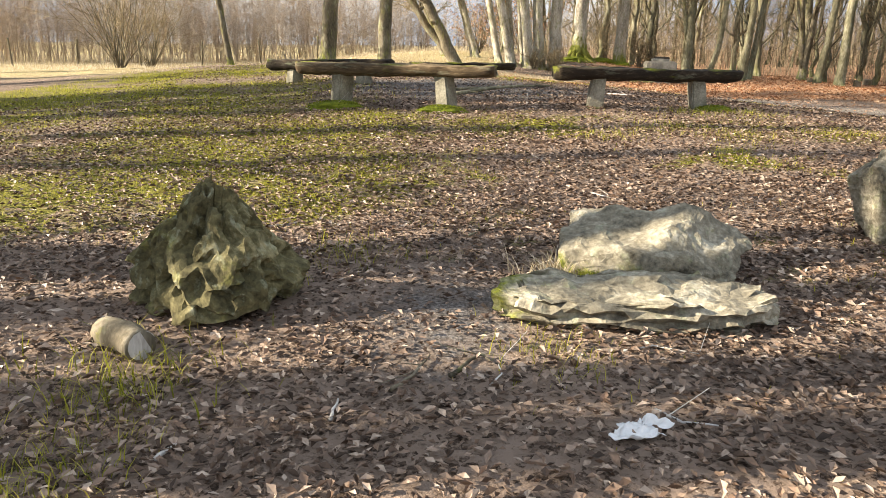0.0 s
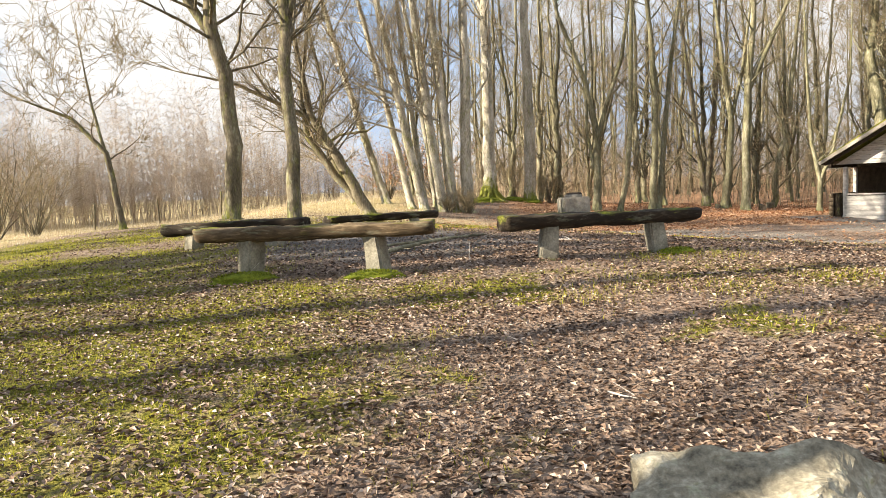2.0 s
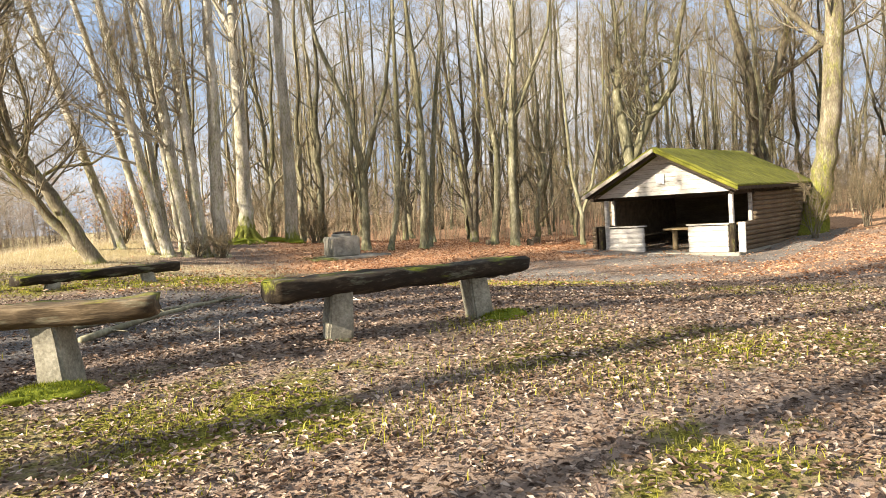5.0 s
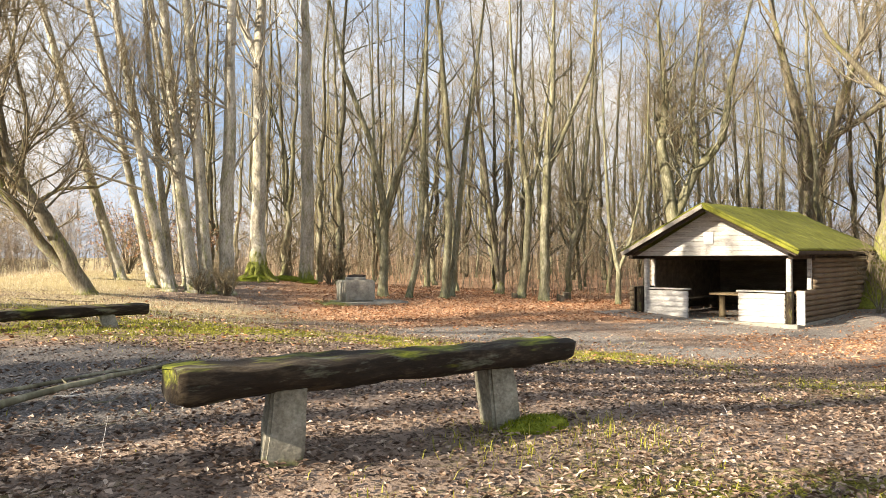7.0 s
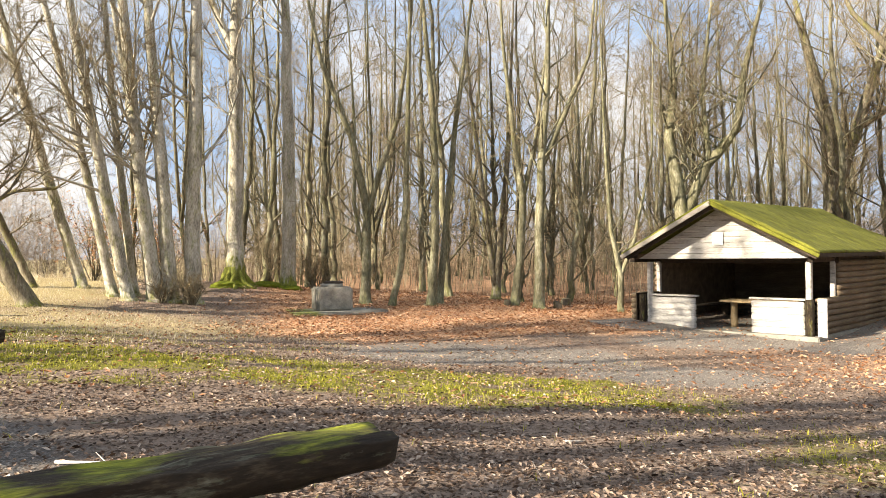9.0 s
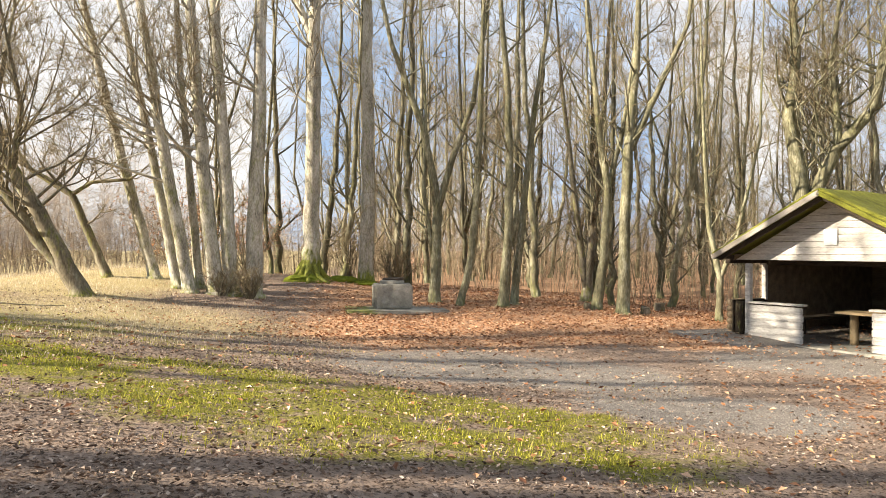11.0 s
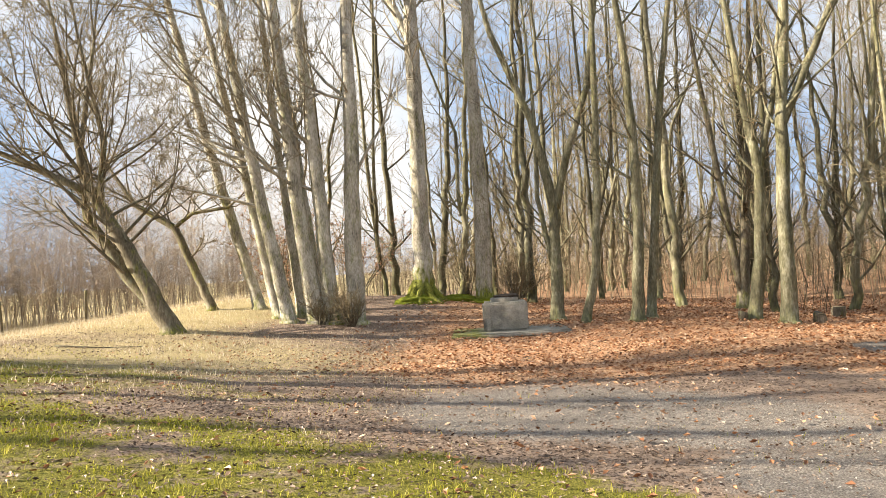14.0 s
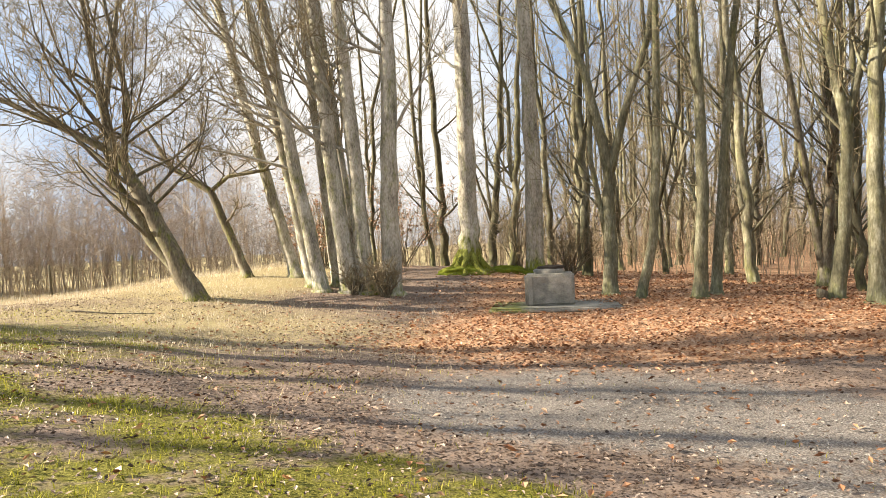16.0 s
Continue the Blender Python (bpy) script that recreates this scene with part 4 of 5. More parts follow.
tree("old beech with mossy root flare on a bank", 1.1, 35.6, [[(0, 0, 0, 0.40), (0.08, 0, 1.2, 0.30), (0.08, 0, 3.5, 0.27), (0.1, 0, 6.6, 0.25), (0.15, 0, 9.2, 0.22), (0.3, 0, 15, 0.08)],
      [(0.15, 0, 8.4, 0.16), (-0.6, 0, 10.2, 0.13), (-1.6, 0, 13, 0.06)]], 40, branches=10, start=0.6, reach=3.0, depth=2, moss_to=1.8, flare=2.2, sides=18, name="beech")
def roots(e_, n, r, reach, seed):
    """Moss-grown roots that run out from a foot."""
    rng = random.Random(seed)
    for k in range(n):
        a = k * 6.283 / n + rng.uniform(-0.25, 0.25)
        s, pts, rad = Shape(), [], []
        for t in (0, 0.2, 0.45, 0.7, 1.0):
            q = reach * t * rng.uniform(0.9, 1.1)
            pts.append(Vector((math.cos(a + t * rng.uniform(-0.3, 0.3)) * (q + 0.2), math.sin(a + t * 0.2) * (q + 0.2), 0.62 * (1 - t) ** 2.2 - 0.05 - 0.12 * t)))
            rad.append(r * (1 - 0.7 * t))
        s.tube(pts, rad, 8, [0.75, 0.75, 0.7, 0.6, 0.5], rough=0.12, rng=rng)
        part("root", s, BARK, e_, "moss-grown root")


roots(bpy.data.objects["beech"], 9, 0.15, 0.85, 1)
moss_mound(1.0, 35.15, 0.5, 51, "bright moss spread over beech roots")
moss_mound(2.2, 35.9, 0.45, 52, "dark green moss on the bank")
moss_mound(3.0, 35.9, 0.4, 53, "dark green moss on the bank")
tree("straight beech with mossy foot on a bank", 3.1, 36.2, [stem(-0.15, 0, 16, 0.29, 0.1, 0, 0.4)], 41, branches=10, start=0.6, reach=3.0, depth=2, moss_to=1.0, flare=1.8, sides=14)
tree("forked grey-green tree beside the hearth", 5.55, 32.3, [[(0, 0, 0, 0.19), (0.05, 0, 1.6, 0.16), (0.1, 0, 3.1, 0.145), (-0.4, 0, 5.6, 0.11), (-1.4, 0, 8.2, 0.08), (-2.2, 0, 12, 0.03)],
      [(0.1, 0, 3.0, 0.12), (0.5, 0, 4.4, 0.10), (1.2, 0, 6.4, 0.085), (1.6, 0, 9.0, 0.06), (1.9, 0, 12, 0.025)],
      [(-0.05, 0, 1.5, 0.08), (-0.35, 0, 3.4, 0.065), (-0.3, 0, 6.0, 0.05), (-0.5, 0, 10, 0.02)]], 42, bark=BARK_OLIVE, branches=8, start=0.5, reach=2.4, depth=2)
tree("slim bowed tree over red leaves", 6.3, 31.3, [[(0, 0, 0, 0.13), (0.35, 0, 1.4, 0.11), (0.5, 0, 3.5, 0.10), (0.6, 0, 6, 0.085), (0.8, 0, 12, 0.03)]], 43, bark=BARK_OLIVE, branches=9, start=0.4, reach=2.2, depth=2)
tree("slim grey-green tree with a mossy foot", 7.6, 31.2, [[(0, 0, 0, 0.17), (0.15, 0, 1.8, 0.14), (0.2, 0, 4.5, 0.12), (0.1, 0, 7, 0.10), (-0.4, 0, 13, 0.03)]], 44, bark=BARK_OLIVE, branches=10, start=0.35, reach=2.4, depth=2, moss_to=0.9)
tree("thin tree leaning beside its neighbour", 8.0, 31.7, [[(0, 0, 0, 0.13), (0.25, 0, 2.5, 0.11), (0.55, 0, 5.5, 0.09), (1.0, 0, 8.5, 0.07), (1.6, 0, 13, 0.02)]], 45, bark=BARK_OLIVE, branches=9, start=0.35, reach=2.2, depth=2)
tree("dark tree forked low at the foot", 10.9, 34.6, [[(0, 0, 0, 0.19), (0.25, 0, 2.6, 0.13), (0.6, 0, 6, 0.09), (0.9, 0, 12, 0.03)], [(0, 0, 0.4, 0.13), (-0.35, 0, 3.2, 0.11), (-0.9, 0, 8, 0.06), (-1.2, 0, 12, 0.02)]], 46, branches=9, start=0.3, reach=2.4, depth=2, bark=BARK_DARK)
tree("crooked tree with a mossy foot", 10.3, 30.6, [[(0, 0, 0, 0.17), (0.25, 0, 1.5, 0.14), (0.35, 0, 3.6, 0.12), (0.05, 0, 5.6, 0.09), (-0.3, 0, 9, 0.05), (-0.4, 0, 12, 0.02)], [(0.35, 0, 3.6, 0.09), (0.8, 0, 5.4, 0.07), (1.3, 0, 9, 0.03)]], 47, bark=BARK_OLIVE, branches=9, start=0.35, reach=2.4, depth=2, moss_to=0.9)
tree("forked tree with a steep side limb", 10.9, 29.9, [[(0, 0, 0, 0.19), (0.05, 0, 2, 0.16), (0.15, 0, 4.6, 0.14), (0.4, 0, 7.4, 0.10), (0.5, 0, 12, 0.03)], [(0.15, 0, 4.6, 0.11), (1.0, 0, 6.4, 0.09), (1.9, 0, 8.4, 0.06), (2.3, 0, 12, 0.02)]], 48, bark=BARK_OLIVE, branches=9, start=0.4, reach=2.4, depth=2)
tree("young meadow tree with a wide low crown", -9.6, 20.8, [[(0, 0, 0, 0.10), (-0.15, 0, 1.0, 0.085), (-0.3, 0, 2.1, 0.075), (-1.2, 0, 3.1, 0.05), (-2.6, 0, 3.7, 0.02)], [(-0.3, 0, 2.0, 0.05), (-0.6, 0, 3.4, 0.035), (-0.8, 0, 5.0, 0.015)]], 49, branches=10, start=0.4, reach=1.9, depth=3, bark=BARK_DARK)
tree("big tree with a mossy foot beside the hut", 21.0, 25.6, [[(0, 0, 0, 0.55), (0.35, -0.2, 1.6, 0.40), (0.7, -0.4, 4.0, 0.36), (0.9, -0.5, 7.4, 0.33), (1.0, -0.5, 10, 0.25), (1.2, -0.5, 15, 0.08)], [(0.9, -0.5, 6.6, 0.16), (0.1, 0.1, 7.6, 0.12), (-1.0, 0.8, 9.2, 0.07), (-1.8, 1.4, 11.5, 0.02)]], 50, bark=BARK_DARK, branches=12, start=0.5, reach=3.4, depth=2, moss_to=4.4, flare=1.8, sides=14)
tree("twin dark tree rising behind the hut roof", 24.5, 33.0, [[(0, 0, 0, 0.46), (0.3, -0.2, 4.0, 0.38), (0.1, -0.1, 7, 0.30), (-0.8, 0.5, 12, 0.10)], [(0.3, -0.2, 4, 0.30), (1.2, -0.7, 7, 0.24), (2.2, -1.3, 11, 0.10)], [(1.1, -0.6, 6.6, 0.16), (3.0, -1.5, 8.0, 0.12), (5.2, -2.4, 9.0, 0.05)]], 51, branches=14, start=0.3, reach=4.0, depth=3, bark=BARK_DARK)
tree("mossy spreading tree behind the hut", 16.5, 30.4, [[(0, 0, 0, 0.32), (0.0, 0, 3.0, 0.26), (-0.4, 0.2, 6, 0.19), (-0.2, 0.2, 8, 0.14), (-0.5, 0.2, 11, 0.05)], [(0, 0, 3.2, 0.2), (0.7, -0.4, 5.0, 0.18), (1.6, -0.8, 6.2, 0.16), (1.9, -0.9, 8.4, 0.11), (2.8, -1.2, 12, 0.03)], [(0.8, -0.4, 5.1, 0.12), (0.6, -0.3, 7.5, 0.09), (1.0, -0.4, 11, 0.03)]], 52, bark=BARK_OLIVE, branches=20, start=0.3, reach=2.8, depth=3, moss_to=5.0)
tree("young forked tree beside the hut", 13.3, 28.9, [[(0, 0, 0, 0.11), (0.02, 0, 1.2, 0.09), (-0.25, 0.1, 2.6, 0.07), (-0.4, 0.2, 6, 0.04), (-0.5, 0.2, 10, 0.015)], [(0.02, 0, 1.15, 0.07), (0.4, -0.2, 2.3, 0.06), (0.9, -0.5, 5, 0.035), (1.0, -0.5, 9, 0.015)]], 53, bark=BARK_OLIVE, branches=8, start=0.3, reach=1.6, depth=2)
# trees beyond the view on the sunny side; their shadows lie across the clearing
SUNNY = ((-13.5, 6.6, 0.34), (-16, 2.4, 0.19), (-12.0, 0.6, 0.19), (-18, 13.2, 0.22), (-15, 17.2, 0.22), (-20, 8.8, 0.22), (-22, 18.8, 0.22), (-9.5, 0.4, 0.19), (-8.0, -1.6, 0.24),
         (-11, -0.9, 0.26), (-7.2, 1.6, 0.19), (-13, 3.4, 0.19), (-14, 8.2, 0.40), (-15.2, 8.9, 0.42), (-13.2, 8.9, 0.36), (-16.4, 9.2, 0.40), (-12.4, 5.0, 0.24), (-13.6, 10.1, 0.36),
         (-14.6, 7.3, 0.34), (-12.5, -1.6, 0.30), (-9.0, -2.3, 0.26), (-17, 14.6, 0.30))
for k, (x_, y_, r_) in enumerate(SUNNY):
    low = y_ < 2
    tree("bare tree standing alone at the sunny side", x_, y_, [stem(0.4, 0.3, 12, r_, 0.2, k)], 60 + k, branches=14 if low else 11, start=0.1 if low else 0.2, reach=2.6, depth=2)

# ---- the wood behind ----
rngw = random.Random(5)
kinds = []
for k in range(9):
    h = rngw.uniform(12, 17)
    sp = [stem(rngw.uniform(-1.4, 1.4), rngw.uniform(-0.8, 0.8), h, rngw.uniform(0.08, 0.17), rngw.uniform(-0.4, 0.4), rngw.uniform(0, 6), 0.2)]
    if k % 2:
        z_ = rngw.uniform(1.5, 4.5)
        sp.append([(sp[0][1][0], sp[0][1][1], z_, 0.08), (rngw.uniform(-1, 1), rngw.uniform(-1, 1), z_ + 3, 0.06), (rngw.uniform(-2, 2), rngw.uniform(-2, 2), h, 0.02)])
    t_ = tree("thin bare tree of the dense wood", 0, 0, sp, 100 + k, "trees of the wood", z=0, branches=14, start=0.16, reach=2.6, depth=2, crook=0.8, moss_to=2.5, sides=6, bark=BARK_FAR, flare=1.5)
    kinds.append(t_)
spots = []


def wooded(x, y):
    if math.hypot(x - 18.5, y - 27) < 7.5:
        return False
    if y > 37 and x > -3:
        return True
    if x > 9 and y > 33:
        return True
    if x > 24 and y > 6:
        return True
    return False


tries = 0
while len(spots) < 290 and tries < 60000:
    tries += 1
    x_, y_ = rngw.uniform(-8, 60), rngw.uniform(4, 82)
    if not wooded(x_, y_) or rngw.random() > 1.15 - math.hypot(x_ - 5, y_ - 15) / 80:
        continue
    if all((x_ - a) ** 2 + (y_ - b) ** 2 > 2.2 for a, b in spots):
        spots.append((x_, y_))
for k, (x_, y_) in enumerate(spots):
    m_ = pose(x_, y_, gz(x_, y_) - 0.05, 0, 0, rngw.uniform(0, 360))
    src = kinds[k % len(kinds)]
    if k < len(kinds):
        src.matrix_basis = m_
    else:
        copy_thing(src, m_)

# ---- brush, bushes and the far edge of the wood ----
def sticks(count, place, height, radius, twigs, mat, name, label, seed, spread=0.35, category="brush"):
    """Thin stems with side twigs, past counting, as one object."""
    rng = np.random.default_rng(seed)
    x, y = place(rng, count)
    z = rolling(x, y) - 0.05
    h = rng.uniform(height[0], height[1], count)
    top = np.stack([x + rng.normal(0, spread, count) * h * 0.35, y + rng.normal(0, spread, count) * h * 0.35, z + h], 1)
    foot = np.stack([x, y, z], 1)
    a = [foot]
    b = [top]
    r = [np.full(count, radius) * rng.uniform(0.5, 1.5, count)]
    for _ in range(twigs):
        t = rng.uniform(0.2, 1.0, count)[:, None]
        p = foot + (top - foot) * t
        ln = (h * rng.uniform(0.12, 0.42, count) * (1.25 - t[:, 0]))[:, None]
        d = rng.normal(0, 1, (count, 3)) * [0.8, 0.8, 0.35] + [0, 0, 0.55]
        a.append(p)
        b.append(p + d * ln)
        r.append(np.full(count, radius * 0.5))
    a, b, r = np.concatenate(a), np.concatenate(b), np.concatenate(r)[:, None]
    ax = b - a
    u = np.cross(ax, rng.normal(0, 1, ax.shape))
    u /= np.linalg.norm(u, axis=1)[:, None] + 1e-9
    w = np.cross(ax, u)
    w /= np.linalg.norm(w, axis=1)[:, None] + 1e-9
    v = np.stack([a + u * r, a - 0.5 * u * r + 0.87 * w * r, a - 0.5 * u * r - 0.87 * w * r, b], 1).reshape(-1, 3)
    i = np.arange(len(a)) * 4
    f = np.concatenate([np.stack([i, i + 1, i + 3], 1), np.stack([i + 1, i + 2, i + 3], 1), np.stack([i + 2, i, i + 3], 1)]).tolist()
    me = bpy.data.meshes.new(name)
    me.from_pydata(v, [], f)
    me.attributes.new("moss", "FLOAT", "POINT")
    me.materials.append(mat)
    return tagged(new(name, me), label, category, kind="stuff")


BRUSH = island_material("brown_brush", [(0.10, 0.075, 0.05), (0.20, 0.155, 0.105), (0.31, 0.25, 0.165), (0.42, 0.35, 0.25)], 0.9)
# Haze and sunlit brightness put into the twig colours: pale, half translucent.
FARWOOD = island_material("hazy_far_twigs", [(0.25, 0.20, 0.155), (0.42, 0.345, 0.27), (0.56, 0.475, 0.385), (0.68, 0.60, 0.50)], 0.95, 0.5)


def in_wood(rng, k):
    x, y = rng.uniform(-4, 60, 6 * k), rng.uniform(8, 75, 6 * k)
    ok = (((y > 37.5) & (x > -4)) | ((x > 12) & (y > 33)) | ((x > 25.5) & (y > 8))) & (np.hypot(x - 18.5, y - 27) > 7.5)
    ok &= rng.uniform(0, 1, 6 * k) < np.clip(1.3 - np.hypot(x - 5, y - 15) / 60, 0.1, 1)
    return x[ok][:k], y[ok][:k]


def wood_edge(rng, k, near=52, far=95):
    a, r = rng.uniform(0, 2 * np.pi, k), np.sqrt(rng.uniform(near ** 2, far ** 2, k))
    x, y = 2 + r * np.cos(a), 14 + r * np.sin(a)
    return x, y


n_ = 5200
xb, yb = in_wood(np.random.default_rng(70), n_)
sticks(len(xb), lambda rng, k: (xb, yb), (0.5, 3.4), 0.010, 9, BRUSH, "undergrowth", "brown leafless undergrowth between the trees", 71)
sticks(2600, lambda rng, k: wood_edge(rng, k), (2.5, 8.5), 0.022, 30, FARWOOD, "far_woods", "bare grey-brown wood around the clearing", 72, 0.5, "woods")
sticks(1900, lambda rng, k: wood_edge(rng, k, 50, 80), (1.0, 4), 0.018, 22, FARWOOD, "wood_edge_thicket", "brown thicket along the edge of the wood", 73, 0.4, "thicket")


def back_wood(rng, k):
    x, y = rng.uniform(-12, 62, 8 * k), rng.uniform(14, 78, 8 * k)
    ok = ((y > 43) & (x > -10 + (y - 43) * 0.1)) | ((x > 30) & (y > 14))
    return x[ok][:k], y[ok][:k]


xb2, yb2 = back_wood(np.random.default_rng(75), 2600)
sticks(len(xb2), lambda rng, k: (xb2, yb2), (1.5, 5.5), 0.02, 16, BRUSH, "young_growth", "dense brown young growth deep in the wood", 76, 0.35, "thicket")


def left_hedge(rng, k):
    t = rng.uniform(0, 1, k)
    return -9 - 26 * t + rng.normal(0, 2.5, k), 47 - 12 * t + rng.normal(0, 3, k)


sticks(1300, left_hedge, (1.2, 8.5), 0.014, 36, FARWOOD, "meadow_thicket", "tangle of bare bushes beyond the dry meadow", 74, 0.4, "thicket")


def hazel(label, x, y, h, stems, seed, spread=0.6, name="bush", group="", leafy=0, mat=TWIG):
    """A bush of many stems from one foot, with dead leaves where leafy."""
    rng = random.Random(seed)
    e = thing(name, pose(x, y, gz(x, y)), label, "bush", group)
    wood, tw = Shape(), Shape()
    leaf = Shape()
    for _ in range(stems):
        a = rng.uniform(0, 6.283)
        d = Vector((math.cos(a) * spread * rng.random(), math.sin(a) * spread * rng.random(), 1))
        limb(tw, wood, Vector((rng.uniform(-0.1, 0.1), rng.uniform(-0.1, 0.1), -0.05)), d, h * rng.uniform(0.6, 1.1), 0.021, 2, rng, 0.2, 0.05)
    if wood.v:
        part("wood", wood, BARK_DARK, e)
    part("crown", tw, mat, e)
    if leafy:
        for k in range(leafy):
            p = Vector(rng.choice(tw.v)) + Vector((rng.uniform(-1, 1), rng.uniform(-1, 1), rng.uniform(-1, 1))) * 0.05
            u = Vector((rng.gauss(0, 1), rng.gauss(0, 1), rng.gauss(0, 1))).normalized() * 0.035
            w = u.cross(Vector((rng.gauss(0, 1), rng.gauss(0, 1), rng.gauss(0, 1)))).normalized() * 0.02
            i = len(leaf.v)
            leaf.v += [p - u, p + w, p + u, p - w]
            leaf.w += [0] * 4
            leaf.f.append((i, i + 1, i + 2, i + 3))
        part("foliage", leaf, LEAF_RED, e, "withered red-brown leaves", smooth=False)
    return e


hazel("young beech bush with withered red-brown leaves", -3.6, 35.2, 2.6, 16, 1, 0.9, leafy=2600)
hazel("withered young beech in front of the wood", -1.6, 37.4, 2.8, 14, 2, 0.9, leafy=2200)
hazel("thorny bare bush in the meadow", -14.0, 22.0, 3.2, 22, 3, 0.8)
hazel("thorny bare bush in the meadow", -17.5, 30.0, 3.6, 20, 4, 0.8)
hazel("twiggy shoots at the foot of the beeches", 0.05, 30.9, 0.9, 26, 5, 0.9)
hazel("twiggy shoots at the foot of the beeches", -0.75, 30.85, 0.7, 16, 6, 0.9)
hazel("bare bush on the bank between the beeches", 4.1, 36.6, 1.5, 26, 7, 0.9, mat=TWIG)
hazel("bare bush on the bank between the beeches", 2.4, 37.2, 2.0, 20, 8, 0.8)
hazel("bare shoots beside the hut wall", 19.6, 24.0, 1.9, 12, 9, 0.6)
hazel("bare shoots beside the big tree", 22.6, 24.6, 2.2, 16, 10, 0.6)

# ---- leaves, grass and straw on the ground ----
def dens_leaf(x, y):
    g, gr, rd, st, ba = zones(x, y)
    d = np.hypot(x - 1.5, y - 5)
    return np.clip((1 - sstep(7, 12, y) * 0.45 * g) * (1 - 0.88 * gr) * (1 - 0.9 * st) * (1 - 0.5 * ba) * (1 - rd) * (0.75 + 0.4 * wob(x, y, 1.7)), 0.02, 1) * np.clip(1.25 - d / 10, 0.16, 1)


px, py = scatter(680000, -9, 11, -2.2, 22, dens_leaf, 31)
strewn("leaf_litter", "dry pinkish-brown dead leaves strewn on the ground", "leaves", LEAF, (px, py), np.random.default_rng(1).uniform(0.022, 0.058, len(px)), 0.002, seed=2)
px, py = scatter(105000, -3, 22, 14, 40, lambda x, y: np.clip(zones(x, y)[2] * 0.8 + 0.05, 0, 1) * np.clip(1.45 - np.hypot(x - 6, y - 20) / 22, 0.2, 1) * (np.hypot(x - 4.3, y - 30.4) > 0.9), 33)
strewn("beech_leaf_carpet", "orange-brown beech leaves carpeting the ground", "leaves", LEAF_RED, (px, py), np.random.default_rng(3).uniform(0.05, 0.10, len(px)), 0.002, seed=4)


def dens_edge(x, y):
    g, gr, rd, st, ba = zones(x, y)
    return np.clip((0.5 + 0.6 * wob(x, y, 1.3)) * (1 - 0.7 * gr) * (1 - 0.9 * g), 0.02, 1) * sstep(-11, -5, x) * sstep(31, 27, y)


px, py = scatter(52000, -11, 9, 14, 31, dens_edge, 41)
strewn("scattered_leaves", "pale brown dead leaves scattered over the winter grass", "leaves", LEAF, (px, py), np.random.default_rng(11).uniform(0.03, 0.06, len(px)), 0.002, seed=12)


def dens_grass(x, y):
    g = zones(x, y)[0]
    clump = sstep(0.0, 0.75, wob(x, y, 3.1) + 0.55 * g)
    return np.clip(g * 1.15 - 0.1, 0, 1) * (0.12 + 0.88 * clump) + 0.035 * clump


px, py = scatter(520000, -11, 9.5, -2, 27, lambda x, y: dens_grass(x, y) * np.clip(1.25 - np.hypot(x - 0, y - 8) / 22, 0.25, 1), 35)
strewn("grass", "short green grass growing in patches", "grass", GRASS, (px, py), np.random.default_rng(5).uniform(0.018, 0.05, len(px)) * np.clip(0.85 + py / 40, 0.85, 1.2), 0.085, True, 6)
px, py = scatter(190000, -45, 2, 15, 60, lambda x, y: np.clip(zones(x, y)[3], 0, 1) * np.clip(1.2 - np.hypot(x + 4, y - 26) / 30, 0.12, 1), 37)
px2, py2 = scatter(70000, -12, 4, 18, 31, lambda x, y: np.clip(0.35 + 0.8 * wob(x, y, 1.9), 0, 1) * np.clip(zones(x, y)[3] + 0.3 * zones(x, y)[0], 0, 1), 43)
strewn("withered_grass", "short withered yellow grass before the leaning tree", "grass", STRAW, (px2, py2), np.random.default_rng(13).uniform(0.03, 0.09, len(px2)), 0.07, True, 14)
strewn("dry_meadow", "pale dry grass of the winter meadow", "grass", STRAW, (px, py), np.random.default_rng(7).uniform(0.06, 0.26, len(px)) * np.clip(0.3 + (np.hypot(px, py) - 24) / 18, 0.25, 1.5), 0.02, True, 8)
px, py = scatter(26000, 3, 14, 13, 25, lambda x, y: np.clip(zones(x, y)[1], 0, 1) * 0.9, 39)
GRIT = island_material("gravel_stones", [(0.14, 0.135, 0.125), (0.28, 0.265, 0.24), (0.42, 0.40, 0.37)], 0.9)
strewn("gravel", "grey gravel stones on the path", "gravel", GRIT, (px, py), np.random.default_rng(9).uniform(0.015, 0.035, len(px)), 0.0, seed=10)

# ---- small things on the ground ----
def stick(label, pts, r, mat, seed, name="fallen_branch", twigs=3):
    rng = random.Random(seed)
    x, y = pts[0]
    e = thing(name, pose(x, y, gz(x, y)), label, "branch", "fallen branches")
    s = Shape()
    line = [Vector((px_ - x, py_ - y, gz(px_, py_) - gz(x, y) + r * 1.1 + rng.uniform(0, 0.02))) for px_, py_ in pts]
    fine = []
    for a, b in zip(line, line[1:]):
        for k in range(4):
            fine.append(a.lerp(b, k / 4) + Vector((rng.uniform(-1, 1), rng.uniform(-1, 1), 0)) * r * 0.5)
    fine.append(line[-1])
    s.tube(fine, [r * (1 - 0.65 * i / len(fine)) for i in range(len(fine))], 7, [0.15] * len(fine), rough=0.08, rng=rng)
    for _ in range(twigs):
        p = rng.choice(fine[2:])
        limb(s, s, p, Vector((rng.uniform(-1, 1), rng.uniform(-1, 1), 0.15)), rng.uniform(0.1, 0.35), r * 0.4, 0, rng, 0.3, 0)
    part("wood", s, mat, e)
    return e


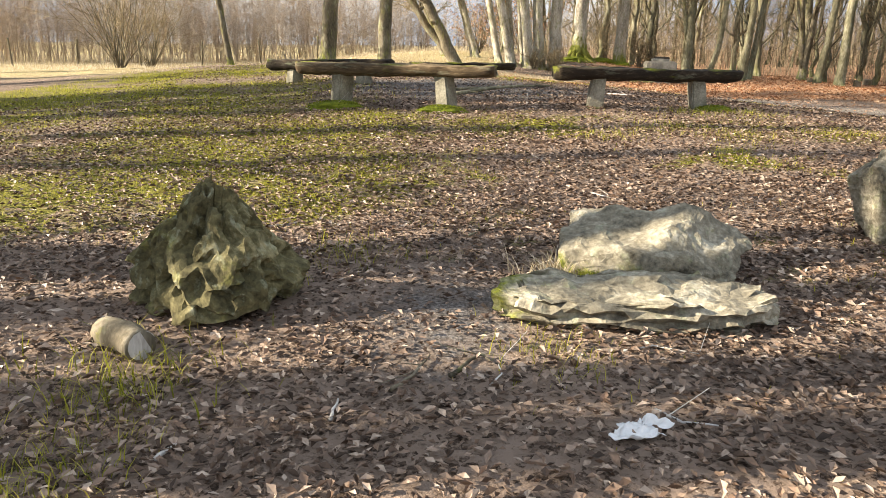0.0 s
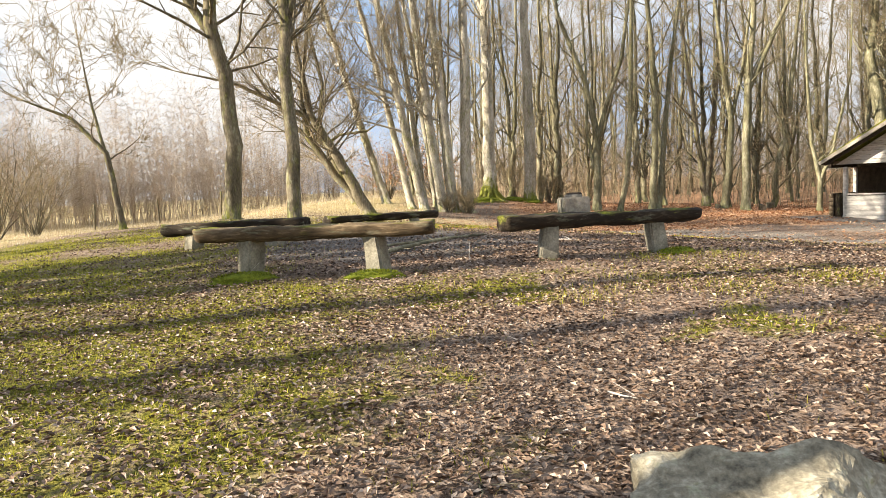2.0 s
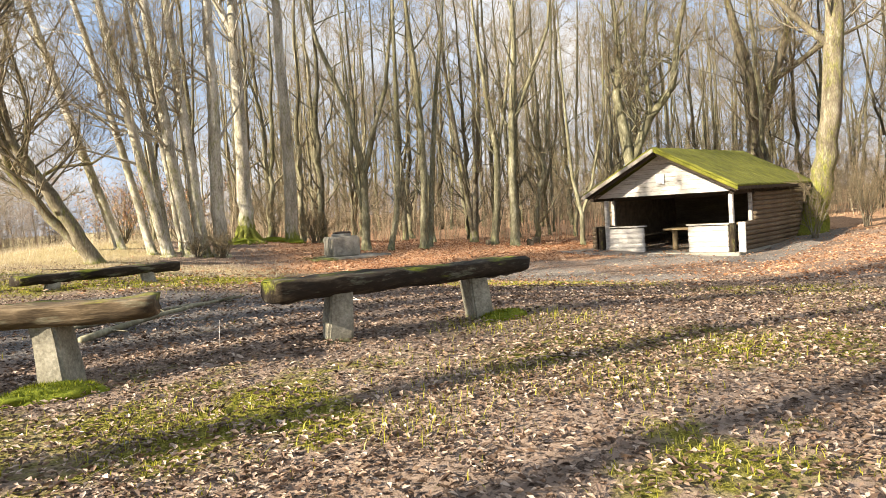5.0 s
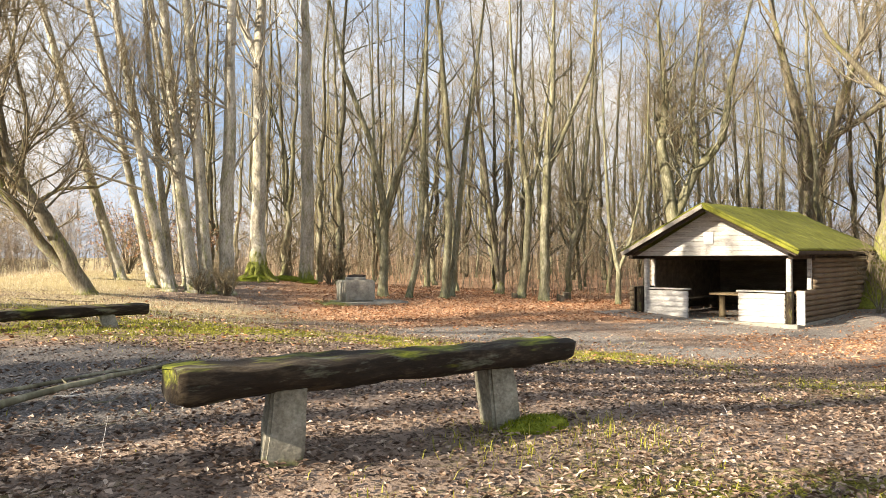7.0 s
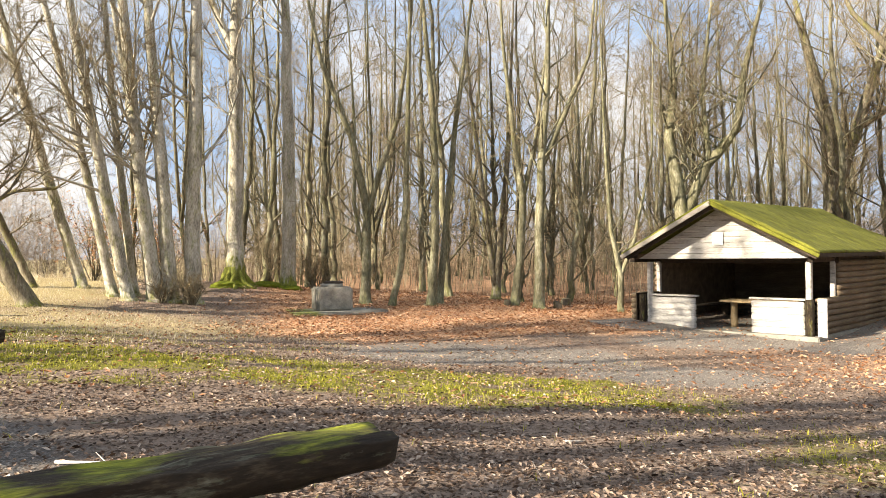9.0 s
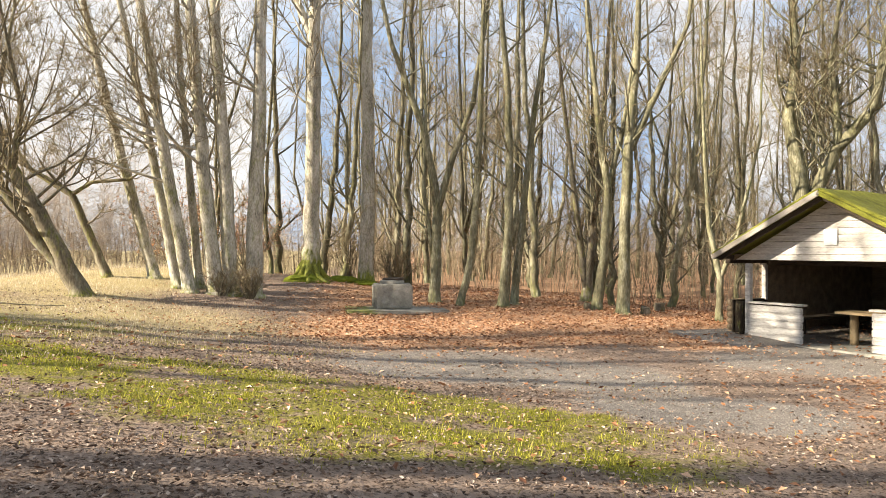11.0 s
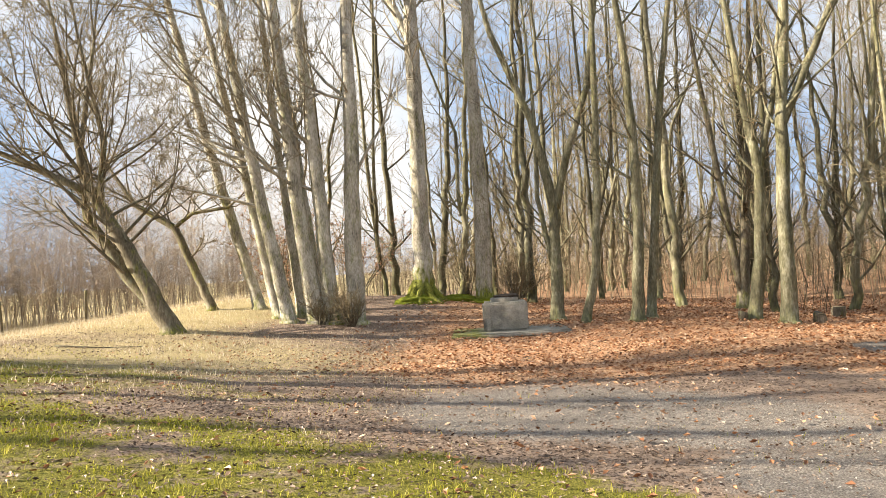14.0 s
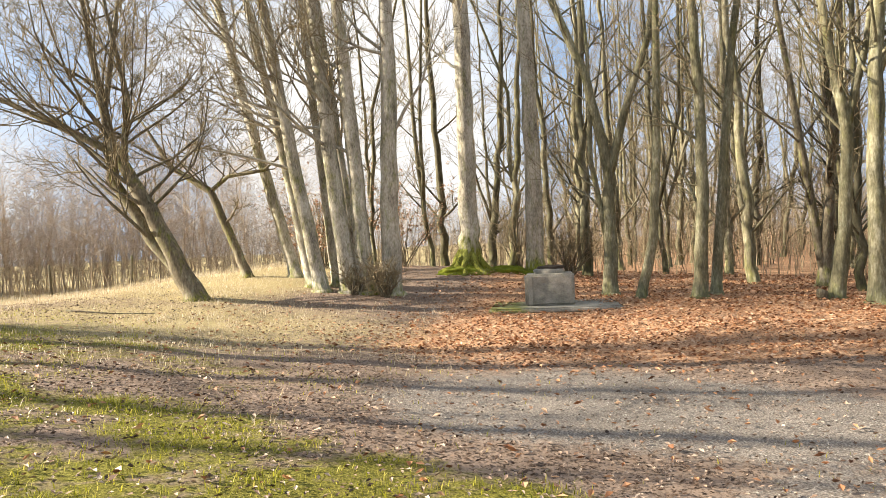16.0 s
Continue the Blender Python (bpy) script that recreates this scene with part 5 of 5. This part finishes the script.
stick("grey fallen branch lying by the bench", ((-1.35, 10.6), (-0.9, 11.2), (-0.45, 11.9), (0.1, 12.9)), 0.035, BARK_FAR, 1, twigs=6)
stick("grey fallen branch lying by the bench", ((-1.6, 11.2), (-1.0, 11.7), (-0.5, 12.4), (0.0, 12.6)), 0.022, BARK_FAR, 2, twigs=5)
stick("crooked dark twig on bare earth", ((-0.35, 1.62), (-0.28, 1.75), (-0.24, 1.95)), 0.010, BARK_DARK, 3, twigs=2)
stick("crooked dark twig on bare earth", ((-0.12, 1.78), (-0.06, 1.92), (-0.02, 1.98), (0.04, 1.92)), 0.011, BARK_DARK, 4, twigs=2)
stick("short pale stick among leaves", ((-0.52, 1.35), (-0.53, 1.5)), 0.008, PLANK, 5, "stick", 0)
stick("short pale stick among leaves", ((-1.02, 1.0), (-1.0, 1.1)), 0.010, PLANK, 6, "stick", 0)
stick("pale piece of wood on the grass", ((4.62, 12.72), (4.84, 12.76)), 0.013, PLANK, 7, "stick", 1)
stick("pale stick lying among leaves", ((1.1, 12.1), (1.5, 12.0)), 0.012, PLANK, 8, "stick", 1)
stick("thin stick on the grass by the leaning tree", ((-4.6, 25.3), (-3.6, 25.5), (-3.0, 25.9)), 0.02, BARK_DARK, 9, "stick", 3)
stick("thin curved twig among leaves", ((0.62, 2.12), (0.75, 2.2), (0.95, 2.15)), 0.006, PLANK, 10, "stick", 1)
rng9 = random.Random(9)
for k in range(46):
    x_, y_ = rng9.uniform(-3, 4.5), rng9.uniform(0.8, 14)
    a_, l_ = rng9.uniform(0, 6.28), rng9.uniform(0.08, 0.3)
    stick("thin dry twig among leaves", ((x_, y_), (x_ + math.cos(a_) * l_ * 0.5, y_ + math.sin(a_) * l_ * 0.5), (x_ + math.cos(a_ + 0.3) * l_, y_ + math.sin(a_ + 0.3) * l_)), rng9.uniform(0.004, 0.009), rng9.choice((PLANK, BARK_FAR, BARK_DARK)), 100 + k, "twig", 1)


def tissue(x, y):
    """Crumpled white paper tissue."""
    bm = bmesh.new()
    bmesh.ops.create_grid(bm, x_segments=26, y_segments=26, size=0.5)
    for v in bm.verts:
        q = v.co.copy()
        bend = noise.noise_vector(q * 3.1 + Vector((3, 1, 7))) * 0.5 + noise.noise_vector(q * 7 + Vector((8, 2, 1))) * 0.2
        v.co = Vector((q.x * 0.19 + bend.x * 0.05 + 0.04 * math.sin(q.y * 5), q.y * 0.11 + bend.y * 0.05, abs(bend.z) * 0.10 + 0.02))
    ex = bmesh.ops.solidify(bm, geom=bm.faces[:], thickness=0.002)
    e = part("paper_tissue", bm, PAPER, None, "", pose(x, y, gz(x, y), 0, 0, 20))
    tagged(e, "crumpled white paper tissue on the leaves", "tissue")


tissue(0.62, 1.42)


def tuft(x, y, n, h, mat, seed, label, spread=0.12, name="grass_tuft"):
    rng = np.random.default_rng(seed)
    px_, py_ = x + rng.normal(0, spread, n), y + rng.normal(0, spread, n)
    return strewn(name, label, "grass", mat, (px_, py_), rng.uniform(0.4, 1.0, n) * h, 0.035, True, seed)


tuft(-1.45, 1.52, 420, 0.10, GRASS, 1, "green grass tuft before the pointed boulder", 0.22)
tuft(-1.35, 0.85, 260, 0.09, GRASS, 2, "green grass tuft among leaves", 0.16)
tuft(0.32, 2.95, 260, 0.16, STRAW, 3, "dry grass tuft between two stones", 0.10)
moss_mound(0.58, 2.90, 0.2, 61, "thick green moss between two stones")
tuft(0.58, 2.88, 900, 0.12, MOSSBLADE, 4, "green moss between two stones", 0.13, "moss_tuft")
tuft(-0.95, 3.2, 220, 0.09, GRASS, 5, "green grass tuft beside the pointed boulder", 0.2)
tuft(0.3, 2.05, 150, 0.08, GRASS, 6, "green grass tuft among leaves", 0.15)
for k, (x_, y_) in enumerate(((1.6, 8.1), (2.3, 7.5), (0.9, 7.4), (3.4, 8.0), (-0.5, 8.0), (-2.0, 8.2), (2.9, 9.9), (2.1, 9.7))):
    tuft(x_, y_, 260, 0.09, GRASS, 20 + k, "green grass tuft among leaves", 0.24)
def stump(x, y, r, h, seed):
    e = thing("tree_stump", pose(x, y, gz(x, y) - 0.04), "low mossy tree stump among red leaves", "stump", "tree stumps")
    part("bark", log_beam(h, r, seed, 11), BARK_DARK, e, "", pose(0, 0, h / 2, 0, 90, 0))
    bm = bmesh.new()
    bmesh.ops.create_circle(bm, cap_ends=True, segments=11, radius=r * 0.92)
    part("cut_face", bm, TANWOOD, e, "grey cut face", pose(0, 0, h + 0.004), False)


stump(11.6, 30.0, 0.14, 0.26, 1)
stump(10.0, 30.4, 0.11, 0.22, 2)
stump(12.4, 31.2, 0.16, 0.3, 3)
# meadow fence posts
for k in range(7):
    x_, y_ = -12.0 - 2.6 * k, 36.5 - 1.1 * k
    fp = thing("fence_post", pose(x_, y_, gz(x_, y_), 0, (-1) ** k * 3, 0), "weathered thin fence post in the meadow", "post", "meadow fence posts")
    part("pole", log_beam(1.35, 0.045, k, 7), BARK_DARK, fp, "", pose(0, 0, 0.6, 0, 90, 0))
